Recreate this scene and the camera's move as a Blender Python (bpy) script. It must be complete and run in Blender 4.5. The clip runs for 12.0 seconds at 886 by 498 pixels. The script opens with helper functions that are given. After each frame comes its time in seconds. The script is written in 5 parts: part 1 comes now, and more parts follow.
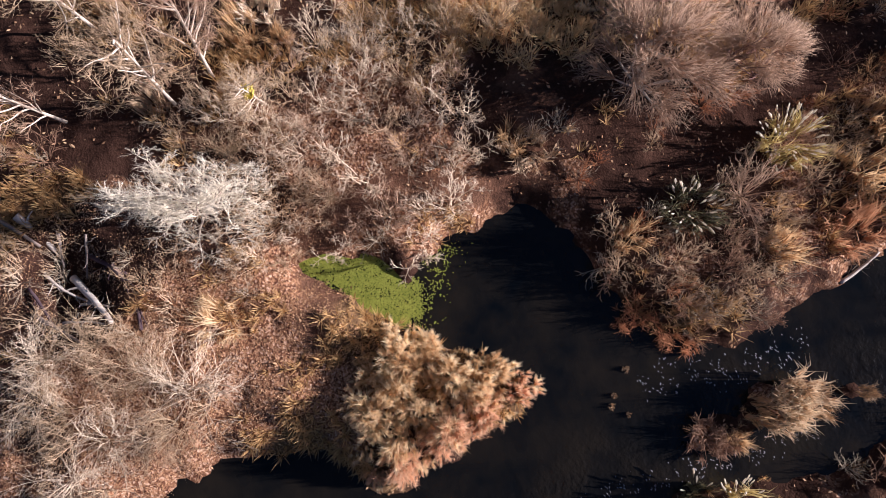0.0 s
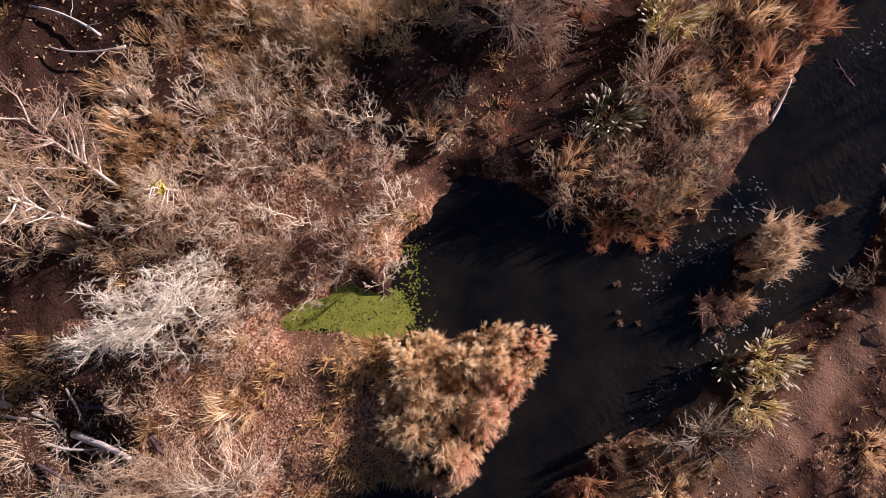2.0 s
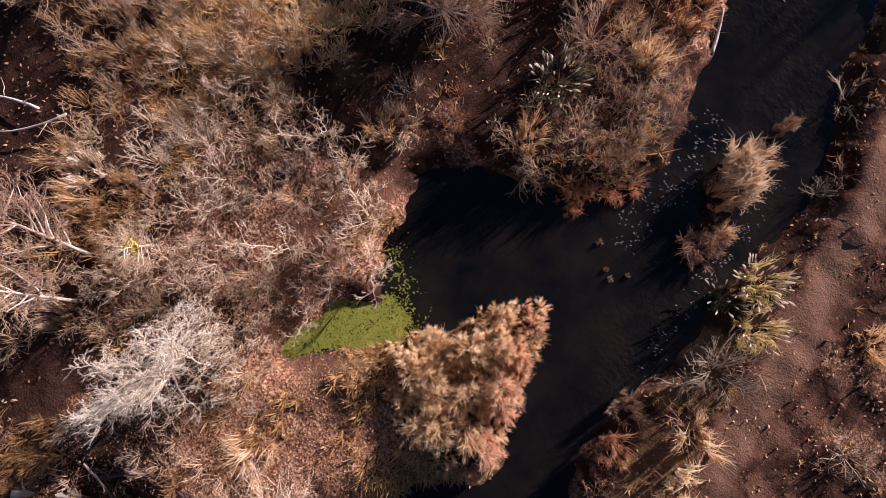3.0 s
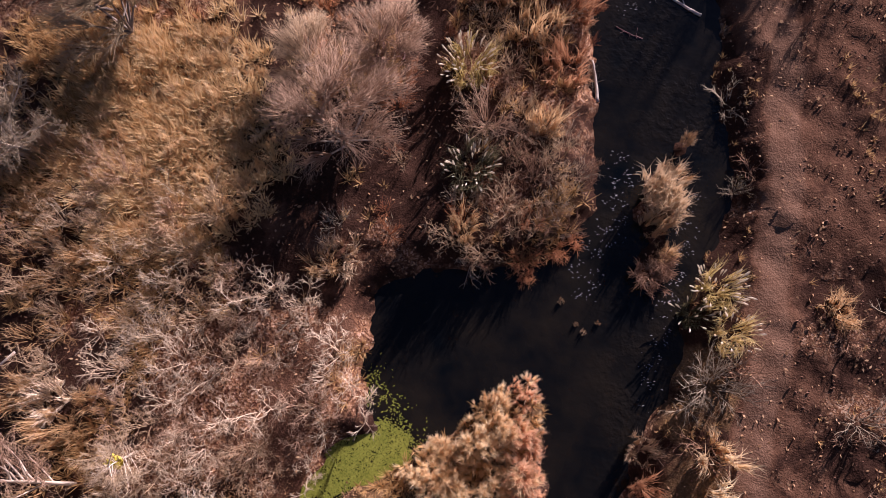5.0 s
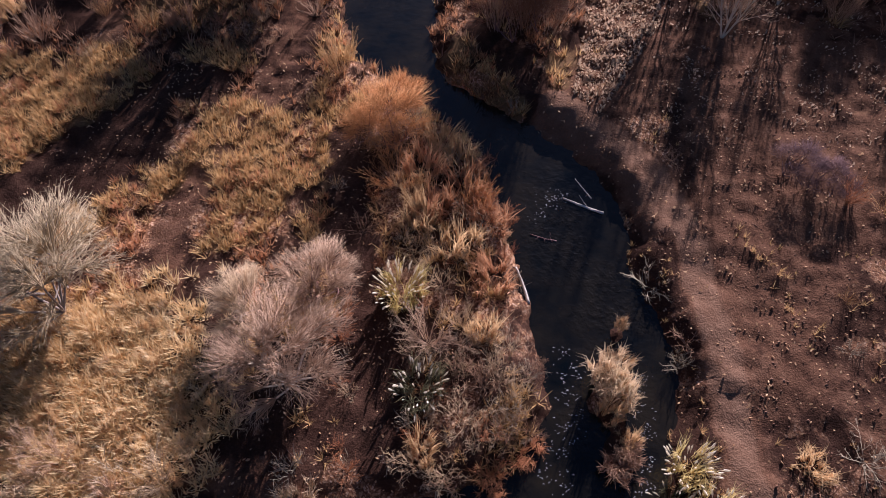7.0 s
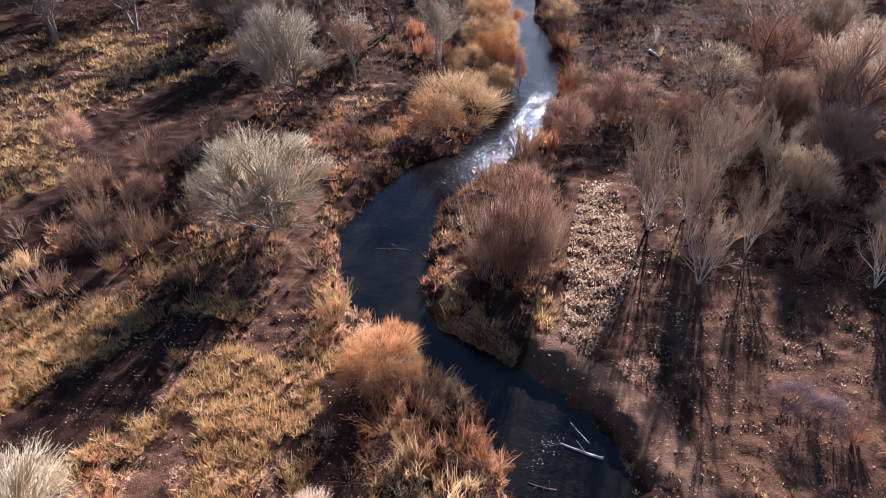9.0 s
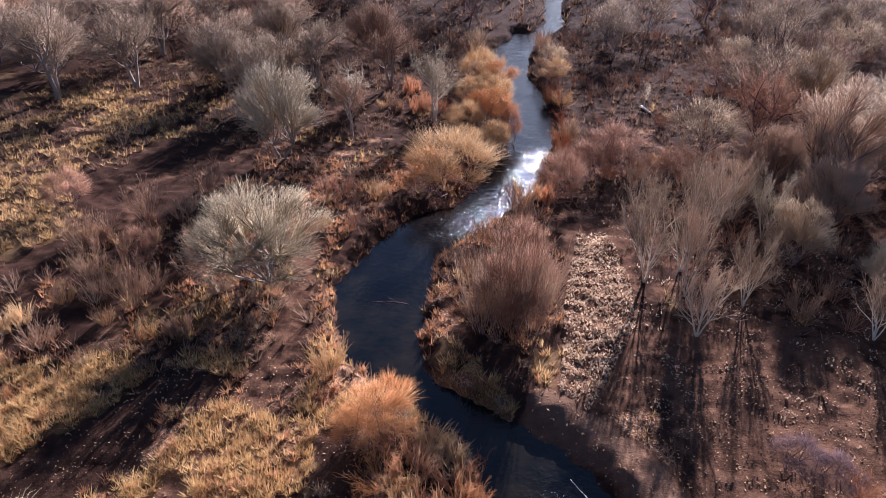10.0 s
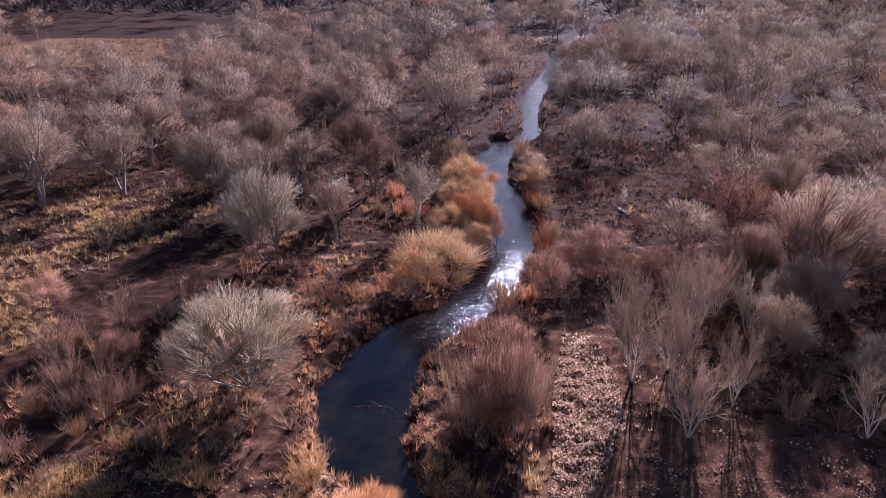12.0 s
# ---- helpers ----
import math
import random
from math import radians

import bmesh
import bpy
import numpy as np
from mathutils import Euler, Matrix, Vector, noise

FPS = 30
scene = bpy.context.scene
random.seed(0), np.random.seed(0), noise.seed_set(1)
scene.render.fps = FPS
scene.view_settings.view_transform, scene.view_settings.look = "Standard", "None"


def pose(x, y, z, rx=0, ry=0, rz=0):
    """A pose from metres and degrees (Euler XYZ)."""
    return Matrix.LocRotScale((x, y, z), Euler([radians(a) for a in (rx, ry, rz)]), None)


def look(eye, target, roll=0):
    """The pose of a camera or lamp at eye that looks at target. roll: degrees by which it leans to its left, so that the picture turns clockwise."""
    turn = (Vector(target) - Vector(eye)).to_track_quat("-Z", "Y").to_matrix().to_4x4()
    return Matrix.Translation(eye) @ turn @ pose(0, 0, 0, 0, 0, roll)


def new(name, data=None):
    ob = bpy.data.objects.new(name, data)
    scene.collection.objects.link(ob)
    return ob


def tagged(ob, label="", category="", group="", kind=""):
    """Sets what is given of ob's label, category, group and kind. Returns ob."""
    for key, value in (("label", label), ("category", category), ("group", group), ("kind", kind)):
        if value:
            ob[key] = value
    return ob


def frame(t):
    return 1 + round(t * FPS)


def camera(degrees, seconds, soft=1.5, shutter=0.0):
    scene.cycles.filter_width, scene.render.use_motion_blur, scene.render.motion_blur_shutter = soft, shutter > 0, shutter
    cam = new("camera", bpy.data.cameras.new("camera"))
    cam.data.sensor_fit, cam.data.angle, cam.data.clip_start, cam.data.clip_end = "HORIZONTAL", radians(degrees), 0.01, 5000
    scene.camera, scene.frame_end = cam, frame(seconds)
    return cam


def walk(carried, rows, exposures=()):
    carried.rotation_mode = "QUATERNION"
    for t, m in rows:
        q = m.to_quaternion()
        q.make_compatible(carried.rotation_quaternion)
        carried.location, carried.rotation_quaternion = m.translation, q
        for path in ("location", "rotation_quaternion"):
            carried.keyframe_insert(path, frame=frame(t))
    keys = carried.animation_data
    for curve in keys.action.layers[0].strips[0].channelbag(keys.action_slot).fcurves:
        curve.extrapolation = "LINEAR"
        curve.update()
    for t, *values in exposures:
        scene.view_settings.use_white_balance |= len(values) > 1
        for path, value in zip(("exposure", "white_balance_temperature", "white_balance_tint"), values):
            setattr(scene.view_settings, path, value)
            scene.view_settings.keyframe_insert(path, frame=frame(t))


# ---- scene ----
cam = camera(66.45, 12.0, soft=0.8)


def row(t, x, y, z, yaw, pitch, roll):
    """A row of the flight: metres and degrees, pitch below the horizon negative."""
    return t, pose(x, y, z, 90 + pitch, 0, yaw) @ pose(0, 0, 0, 0, 0, roll)


walk(cam, [
    row(0.0, 0.00, 0.00, 30.00, 69.27, -81.42, 0.45),
    row(0.5, -0.17, 0.05, 30.06, 63.96, -81.88, -0.02),
    row(1.0, -0.31, 0.10, 30.12, 57.94, -82.31, -0.04),
    row(1.5, -0.39, 0.14, 30.17, 51.70, -82.63, -0.11),
    row(2.0, -0.42, 0.16, 30.21, 45.24, -82.83, -0.11),
    row(2.5, -0.43, 0.19, 30.27, 38.99, -83.10, -0.13),
    row(2.7, -0.44, 0.20, 30.30, 36.32, -83.47, -0.06),
    row(4.3, -0.67, 0.56, 31.06, 20.15, -81.88, -0.19),
    row(4.5, -0.65, 0.57, 31.10, 18.15, -80.03, -0.01),
    row(5.0, -0.57, 0.58, 31.18, 13.42, -75.51, 0.17),
    row(5.5, -0.50, 0.57, 31.24, 8.64, -70.92, 0.22),
    row(6.0, -0.44, 0.52, 31.28, 4.22, -66.26, 0.28),
    row(6.5, -0.40, 0.46, 31.30, 3.00, -61.56, 0.19),
    row(6.7, -0.38, 0.43, 31.31, 2.92, -59.62, 0.24),
    row(8.3, -0.28, 0.17, 31.24, 2.05, -42.92, -0.12),
    row(8.5, -0.28, 0.14, 31.22, 2.02, -40.42, -0.05),
    row(9.0, -0.29, 0.07, 31.16, 1.95, -35.77, -0.04),
    row(9.5, -0.30, 0.06, 31.11, 1.83, -33.42, -0.00),
    row(10.0, -0.31, 0.08, 31.06, 1.56, -31.21, 0.04),
    row(10.5, -0.31, 0.10, 31.00, 1.21, -29.03, 0.06),
    row(11.0, -0.33, 0.10, 30.92, 0.77, -26.84, 0.04),
    row(11.5, -0.34, 0.10, 30.85, 0.38, -24.65, 0.05),
    row(12.0, -0.35, 0.10, 30.79, 0.00, -22.44, 0.06),
], exposures=[(0.0, 1.17, 4830, 22), (1.5, 1.06, 5000, 27), (2.7, 0.98, 5100, 32), (4.6, 0.93, 5160, 37), (5.6, 1.02, 5040, 33), (6.7, 1.14, 4880, 30), (8.3, 1.92, 4470, 15), (9.6, 1.97, 4560, 20), (10.5, 1.86, 4600, 22), (11.3, 1.94, 4630, 30), (11.6, 1.9, 4630, 34), (12.0, 1.67, 4630, 36)])

# ---- light ----
SUN_AZIMUTH, SUN_HEIGHT = 18.5, 19.5     # degrees clockwise from +y, degrees above the horizon
world = bpy.data.worlds.new("sky")
scene.world = world
world.use_nodes = True
sky = world.node_tree.nodes.new("ShaderNodeTexSky")
sky.sky_type, sky.sun_disc = "NISHITA", False
sky.sun_elevation, sky.sun_rotation = radians(SUN_HEIGHT), radians(SUN_AZIMUTH)
backdrop = world.node_tree.nodes["Background"]
backdrop.inputs["Strength"].default_value = 0.022
world.node_tree.links.new(sky.outputs[0], backdrop.inputs["Color"])
sun = new("sun", bpy.data.lights.new("sun", "SUN"))
sun.data.energy, sun.data.angle, sun.data.color = 5.0, radians(0.6), (1.0, 0.79, 0.57)
towards = Vector((math.sin(radians(SUN_AZIMUTH)) * math.cos(radians(SUN_HEIGHT)),
                  math.cos(radians(SUN_AZIMUTH)) * math.cos(radians(SUN_HEIGHT)), math.sin(radians(SUN_HEIGHT))))
sun.matrix_world = look(towards * 200, (0, 0, 0))


# ---- materials ----
def ramp(nt, fac, stops):
    node = nt.nodes.new("ShaderNodeValToRGB")
    e = node.color_ramp.elements
    for n, (at, colour) in enumerate(stops):
        s = e[n] if n < 2 else e.new(at)
        s.position, s.color = at, (*colour, 1)
    nt.links.new(fac, node.inputs["Fac"])
    return node.outputs["Color"]


def mix(nt, fac, a, b, how="MIX"):
    node = nt.nodes.new("ShaderNodeMix")
    node.data_type, node.blend_type = "RGBA", how
    for socket, value in ((node.inputs[0], fac), (node.inputs[6], a), (node.inputs[7], b)):
        if isinstance(value, bpy.types.NodeSocket):
            nt.links.new(value, socket)
        else:
            socket.default_value = value if isinstance(value, float) else (*value, 1)
    return node.outputs[2]


def calc(nt, how, a, b=0.0, c=0.0):
    node = nt.nodes.new("ShaderNodeMath")
    node.operation = how
    for socket, value in zip(node.inputs, (a, b, c)):
        if isinstance(value, bpy.types.NodeSocket):
            nt.links.new(value, socket)
        else:
            socket.default_value = value
    return node.outputs[0]


def noisy(nt, vector, scale, detail=3.0, rough=0.6):
    node = nt.nodes.new("ShaderNodeTexNoise")
    node.inputs["Scale"].default_value, node.inputs["Detail"].default_value = scale, detail
    node.inputs["Roughness"].default_value = rough
    nt.links.new(vector, node.inputs["Vector"])
    return node.outputs["Fac"]


def cells(nt, vector, scale):
    node = nt.nodes.new("ShaderNodeTexVoronoi")
    node.inputs["Scale"].default_value = scale
    nt.links.new(vector, node.inputs["Vector"])
    return node


def begin(name, rough=0.85, gloss=0.3):
    mat = bpy.data.materials.new(name)
    mat.use_nodes = True
    nt = mat.node_tree
    bsdf = nt.nodes["Principled BSDF"]
    bsdf.inputs["Roughness"].default_value = rough
    bsdf.inputs["Specular IOR Level"].default_value = gloss
    return mat, nt, bsdf


def bump(nt, bsdf, height, strength, distance):
    node = nt.nodes.new("ShaderNodeBump")
    node.inputs["Strength"].default_value, node.inputs["Distance"].default_value = strength, distance
    nt.links.new(height, node.inputs["Height"])
    nt.links.new(node.outputs["Normal"], bsdf.inputs["Normal"])


def plant(name, a, b, islands=False, rough=0.8, scale=1.3, gloss=0.08, thin=0.0):
    """Twigs, bark or blades between two colours: patches along the thing, one plant unlike the next."""
    mat, nt, bsdf = begin(name, rough, gloss)
    place = nt.nodes.new("ShaderNodeNewGeometry")
    coarse = noisy(nt, place.outputs["Position"], scale, 4.0)
    if islands:
        fac = calc(nt, "MULTIPLY_ADD", place.outputs["Random Per Island"], 0.5, calc(nt, "MULTIPLY", coarse, 0.6))
    else:
        one = nt.nodes.new("ShaderNodeObjectInfo").outputs["Random"]
        fac = calc(nt, "MULTIPLY_ADD", one, 0.45, calc(nt, "MULTIPLY", coarse, 0.6))
    colour = ramp(nt, fac, [(0.15, a), (0.85, b)])
    nt.links.new(colour, bsdf.inputs["Base Color"])
    if thin:
        # thin dry blades let part of the light through
        through_it, blend = nt.nodes.new("ShaderNodeBsdfTranslucent"), nt.nodes.new("ShaderNodeMixShader")
        blend.inputs[0].default_value = thin
        nt.links.new(colour, through_it.inputs["Color"])
        nt.links.new(bsdf.outputs[0], blend.inputs[1])
        nt.links.new(through_it.outputs[0], blend.inputs[2])
        nt.links.new(blend.outputs[0], nt.nodes["Material Output"].inputs["Surface"])
    return mat


TWIG = {
    "grey": plant("grey_twigs", (0.3, 0.24, 0.160), (0.52, 0.43, 0.295)),
    "olive": plant("olive_grey_twigs", (0.38, 0.298, 0.18), (0.6, 0.485, 0.305)),
    "pink": plant("pinkish_twigs", (0.36, 0.235, 0.150), (0.58, 0.41, 0.265)),
    "red": plant("red_brown_twigs", (0.22, 0.105, 0.062), (0.46, 0.25, 0.15), thin=0.15),
    "orange": plant("orange_twigs", (0.5, 0.21, 0.06), (0.78, 0.45, 0.18), thin=0.3),
    "gold": plant("golden_stems", (0.47, 0.3, 0.135), (0.8, 0.575, 0.3), thin=0.45),
    "straw": plant("straw_blades", (0.78, 0.59, 0.33), (0.97, 0.84, 0.56), thin=0.5),
    "wheat": plant("wheat_stems", (0.44, 0.31, 0.175), (0.76, 0.59, 0.37), thin=0.35),
    "rust": plant("rust_stems", (0.34, 0.135, 0.058), (0.60, 0.30, 0.14), thin=0.35),
    "brown": plant("brown_twigs", (0.22, 0.125, 0.075), (0.47, 0.3, 0.185), thin=0.15),
    "dark": plant("dark_twigs", (0.070, 0.042, 0.045), (0.170, 0.102, 0.102)),
    "white": plant("whitish_twigs", (0.66, 0.57, 0.41), (0.88, 0.80, 0.62)),
    "tan": plant("tan_twigs", (0.34, 0.235, 0.138), (0.60, 0.45, 0.275)),
    "russet": plant("russet_blades", (0.42, 0.21, 0.10), (0.70, 0.42, 0.22), thin=0.35),
    "auburn": plant("auburn_blades", (0.58, 0.34, 0.19), (0.92, 0.66, 0.42), thin=0.45),
    "pale": plant("pale_twigs", (0.55, 0.43, 0.285), (0.83, 0.69, 0.49)),
    "umber": plant("umber_twigs", (0.20, 0.138, 0.088), (0.38, 0.275, 0.180)),
    "green": plant("green_blades", (0.100, 0.102, 0.051), (0.240, 0.214, 0.115), thin=0.45),
    "lime": plant("yellow_green_blades", (0.50, 0.39, 0.12), (0.80, 0.66, 0.31), thin=0.45),
    "plume": plant("cream_plumes", (0.78, 0.69, 0.52), (0.94, 0.88, 0.74), thin=0.4),
}
BARK = {
    "grey": plant("grey_bark", (0.170, 0.137, 0.112), (0.340, 0.282, 0.232), scale=4.0),
    "pale": plant("pale_bark", (0.48, 0.39, 0.29), (0.76, 0.66, 0.52), scale=4.0),
    "dark": plant("dark_bark", (0.055, 0.037, 0.040), (0.140, 0.093, 0.100), scale=4.0),
    "brown": plant("brown_bark", (0.130, 0.074, 0.070), (0.280, 0.167, 0.154), scale=4.0),
}
MISTLETOE = plant("mistletoe_leaves", (0.42, 0.33, 0.03), (0.62, 0.52, 0.07))
WEATHERED = plant("weathered_wood", (0.400, 0.345, 0.285), (0.740, 0.660, 0.560), scale=5.0)
BROWN_GRASS = plant("brown_grass_blades", (0.10, 0.055, 0.035), (0.36, 0.22, 0.13), islands=True, scale=0.35, thin=0.35)
GRASS = plant("dry_grass_blades", (0.38, 0.22, 0.075), (0.80, 0.56, 0.25), thin=0.4, islands=True, scale=0.35)
RUST_GRASS = plant("rust_weeds", (0.34, 0.15, 0.065), (0.66, 0.37, 0.18), islands=True, scale=0.5, thin=0.4)
STRAW_GRASS = plant("straw_grass_blades", (0.58, 0.39, 0.16), (0.92, 0.74, 0.42), islands=True, scale=0.5, thin=0.4)
LEAF = plant("fallen_leaves", (0.28, 0.14, 0.065), (0.80, 0.55, 0.30), thin=0.4, islands=True, scale=2.0)
WEED = plant("duckweed_leaves", (0.120, 0.145, 0.016), (0.300, 0.315, 0.045), islands=True, scale=1.5, rough=0.6)
# pale colour for painted sky glints and a little foam
GLINT_AND_FOAM = plant("painted_glints_and_foam", (0.200, 0.195, 0.205), (0.480, 0.460, 0.480), islands=True, rough=0.5)
WOODS = plant("far_bare_woods", (0.025, 0.019, 0.016), (0.075, 0.058, 0.046), islands=True, scale=0.02)


def make_soil():
    mat, nt, bsdf = begin("soil", 1.0, 0.02)
    where = nt.nodes.new("ShaderNodeNewGeometry").outputs["Position"]
    cover = nt.nodes.new("ShaderNodeVertexColor")
    cover.layer_name = "cover"
    split = nt.nodes.new("ShaderNodeSeparateColor")
    nt.links.new(cover.outputs["Color"], split.inputs[0])
    big, mid, fine = noisy(nt, where, 0.12, 4.0), noisy(nt, where, 1.1, 5.0), noisy(nt, where, 9.0, 4.0, 0.7)
    warp = nt.nodes.new("ShaderNodeVectorMath")
    warp.operation = "MULTIPLY_ADD"
    warp.inputs[1].default_value, warp.inputs[2].default_value = (0.25, 0.25, 0.25), (0, 0, 0)
    swirl = nt.nodes.new("ShaderNodeTexNoise")
    swirl.inputs["Scale"].default_value = 4.0
    nt.links.new(where, swirl.inputs["Vector"])
    nt.links.new(swirl.outputs["Color"], warp.inputs[0])
    nt.links.new(where, warp.inputs[2])
    leaves = cells(nt, warp.outputs[0], 12.0)
    crumbs = noisy(nt, where, 3.0, 5.0, 0.65)
    tone = nt.nodes.new("ShaderNodeSeparateColor")
    nt.links.new(leaves.outputs["Color"], tone.inputs[0])
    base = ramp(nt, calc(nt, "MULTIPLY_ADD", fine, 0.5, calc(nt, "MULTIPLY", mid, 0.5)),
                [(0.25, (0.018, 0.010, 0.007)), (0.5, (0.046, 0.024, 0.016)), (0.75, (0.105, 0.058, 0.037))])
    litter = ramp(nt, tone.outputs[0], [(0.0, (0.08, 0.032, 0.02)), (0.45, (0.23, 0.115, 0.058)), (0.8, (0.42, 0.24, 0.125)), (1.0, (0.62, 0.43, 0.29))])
    straw = ramp(nt, calc(nt, "MULTIPLY_ADD", fine, 0.6, calc(nt, "MULTIPLY", big, 0.4)),
                 [(0.25, (0.05, 0.029, 0.014)), (0.5, (0.15, 0.09, 0.042)), (0.75, (0.33, 0.22, 0.11))])
    bare = ramp(nt, calc(nt, "MULTIPLY_ADD", fine, 0.45, calc(nt, "MULTIPLY", mid, 0.55)),
                [(0.3, (0.066, 0.032, 0.019)), (0.55, (0.128, 0.067, 0.039)), (0.75, (0.230, 0.136, 0.084))])
    edge = calc(nt, "MULTIPLY_ADD", mid, 1.2, -0.6)
    def soft(channel):
        node = nt.nodes.new("ShaderNodeMapRange")
        node.inputs[1].default_value, node.inputs[2].default_value = 0.35, 0.65
        nt.links.new(calc(nt, "ADD", split.outputs[channel], edge), node.inputs[0])
        return node.outputs[0]
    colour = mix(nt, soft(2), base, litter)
    colour = mix(nt, soft(0), colour, straw)
    colour = mix(nt, soft(1), colour, bare)
    packed = nt.nodes.new("ShaderNodeMapRange")
    packed.inputs[1].default_value, packed.inputs[2].default_value = 0.74, 0.98
    nt.links.new(calc(nt, "MULTIPLY_ADD", fine, 0.12, calc(nt, "ADD", split.outputs[1], -0.06)), packed.inputs[0])
    colour = mix(nt, packed.outputs[0], colour, ramp(nt, calc(nt, "MULTIPLY_ADD", fine, 0.3, calc(nt, "MULTIPLY", mid, 0.7)), [(0.3, (0.130, 0.070, 0.041)), (0.7, (0.215, 0.128, 0.080))]))
    nt.links.new(colour, bsdf.inputs["Base Color"])
    rise = calc(nt, "ADD", calc(nt, "MULTIPLY", fine, 0.5), calc(nt, "MULTIPLY_ADD", leaves.outputs["Distance"], 0.25, calc(nt, "MULTIPLY", crumbs, 0.9)))
    bump(nt, bsdf, rise, 0.8, 0.10)
    return mat


def make_water():
    mat, nt, bsdf = begin("creek_water", 0.08, 0.5)
    bsdf.inputs["IOR"].default_value = 1.33
    where = nt.nodes.new("ShaderNodeNewGeometry").outputs["Position"]
    silt = noisy(nt, where, 0.35, 3.0)
    nt.links.new(ramp(nt, silt, [(0.3, (0.002, 0.003, 0.004)), (0.7, (0.015, 0.012, 0.008))]), bsdf.inputs["Base Color"])
    cover = nt.nodes.new("ShaderNodeVertexColor")
    cover.layer_name = "cover"
    split = nt.nodes.new("ShaderNodeSeparateColor")
    nt.links.new(cover.outputs["Color"], split.inputs[0])
    nt.links.new(calc(nt, "MULTIPLY_ADD", split.outputs[0], 0.06, 0.06), bsdf.inputs["Roughness"])
    calm, chop = noisy(nt, where, 2.2, 2.0), noisy(nt, where, 4.2, 2.0, 0.5)
    rise = calc(nt, "MULTIPLY_ADD", chop, calc(nt, "MULTIPLY", split.outputs[0], ramp(nt, noisy(nt, where, 0.7, 3.0), [(0.40, (0.3, 0.3, 0.3)), (0.56, (1, 1, 1))])), calc(nt, "MULTIPLY", calm, 0.10))
    bump(nt, bsdf, rise, 1.0, 0.17)
    return mat


SOIL, WATER = make_soil(), make_water()

# ---- the lie of the land ----
WEST_BANK = [(1.8, -40), (1.8, -13.4), (1.2, -10.6), (1.9, -7.7), (2.2, -6.2), (4.9, -5.0), (5.3, -3.6), (4.3, -0.1), (3.8, 2.5), (2.8, 3.4),
             (0.8, 2.1), (-0.2, 0.0), (-1.4, -0.9), (-2.2, -1.9), (-4.0, -2.9), (-5.8, -4.8), (-5.7, -2.9), (-4.6, -1.2), (-3.3, -0.2), (-4.2, 0.6),
             (-4.4, 1.6), (-4.9, 4.2), (-4.9, 5.9), (-4.2, 6.8), (-2.6, 7.3), (-0.3, 7.9), (1.5, 8.3), (3.1, 9.9), (4.4, 12.4), (4.0, 15.5)]
WEST_BANK += [(3.3, 18.5), (2.7, 21.0), (1.9, 24.9), (0.4, 29.2), (-2.2, 31.7), (-5.0, 34.5), (-8.2, 37.2), (-9.6, 41.8), (-10.4, 46.5), (-8.4, 52.0),
              (-4.8, 58.7), (-0.6, 61.0), (2.5, 67.0), (5.3, 75.5), (6.2, 85.5), (6.9, 97.0), (5.7, 105.6), (4.1, 114.0), (4.9, 122.0), (9.0, 127.5), (9.4, 133.0), (13.3, 133.5), (16.6, 141.0),
              (18.4, 162.0), (20.0, 181.0), (24.0, 197.0), (34.0, 236.0), (43.6, 286.0), (57.0, 332.0), (74.0, 378.0)]
EAST_BANK = [(7.5, -40), (7.8, -10), (8.3, -3.5), (7.7, -1.0), (8.0, 1.0), (8.6, 3.1), (9.4, 5.0), (9.4, 8.2), (9.6, 10.4), (10.4, 12.0),
             (10.8, 15.0), (9.9, 18.5), (9.0, 20.2), (9.1, 22.0), (8.9, 25.0), (7.8, 26.9), (6.1, 29.0), (3.9, 31.0), (0.9, 33.0), (-2.0, 35.0)]
EAST_BANK += [(-3.2, 38.3), (-3.0, 44.0), (-2.3, 51.0), (0.9, 55.6), (3.2, 58.0), (7.5, 65.0), (10.8, 77.5), (11.8, 88.0), (11.3, 98.0), (9.9, 105.5), (11.4, 118.0), (12.6, 124.0), (16.0, 130.5),
              (20.2, 140.0), (20.9, 152.0), (23.2, 169.0), (31.2, 205.0), (38.5, 236.0), (48.5, 286.0), (61.5, 332.0), (77.5, 378.0)]
SHORE = np.array(WEST_BANK + EAST_BANK[::-1], float)
EAST_TRAIL = [(13.4, -30), (13.3, -3), (13.1, 3.0), (13.1, 7.5), (12.9, 11.5), (12.8, 16.0), (12.5, 20.3), (12.0, 24.0), (10.4, 27.8), (8.2, 30.2), (5.2, 32.4)]
WEST_TRAIL = [(-14.5, 8.0), (-15.4, 16.0), (-16.8, 21.2), (-15.5, 26.0), (-13.1, 32.5), (-12.5, 40.0), (-13.5, 52.0)]
CLEARING = [(-3.0, -4.8), (-5.9, -3.8), (-7.2, -2.6), (-7.6, 0.5), (-6.4, 3.5), (-6.0, 6.5), (-8.5, 7.5), (-12.0, 8.2)]
TRACK = [(-23.0, 32.0), (-30.0, 50.0), (-34.0, 62.0), (-25.0, 72.0), (-16.0, 88.0)]
GRAVEL = np.array([(10.5, 54.0), (13.2, 54.6), (13.7, 46.7), (13.0, 40.6), (10.2, 35.4), (8.0, 31.4), (6.4, 33.1), (7.4, 39.1), (8.0, 43.4)])
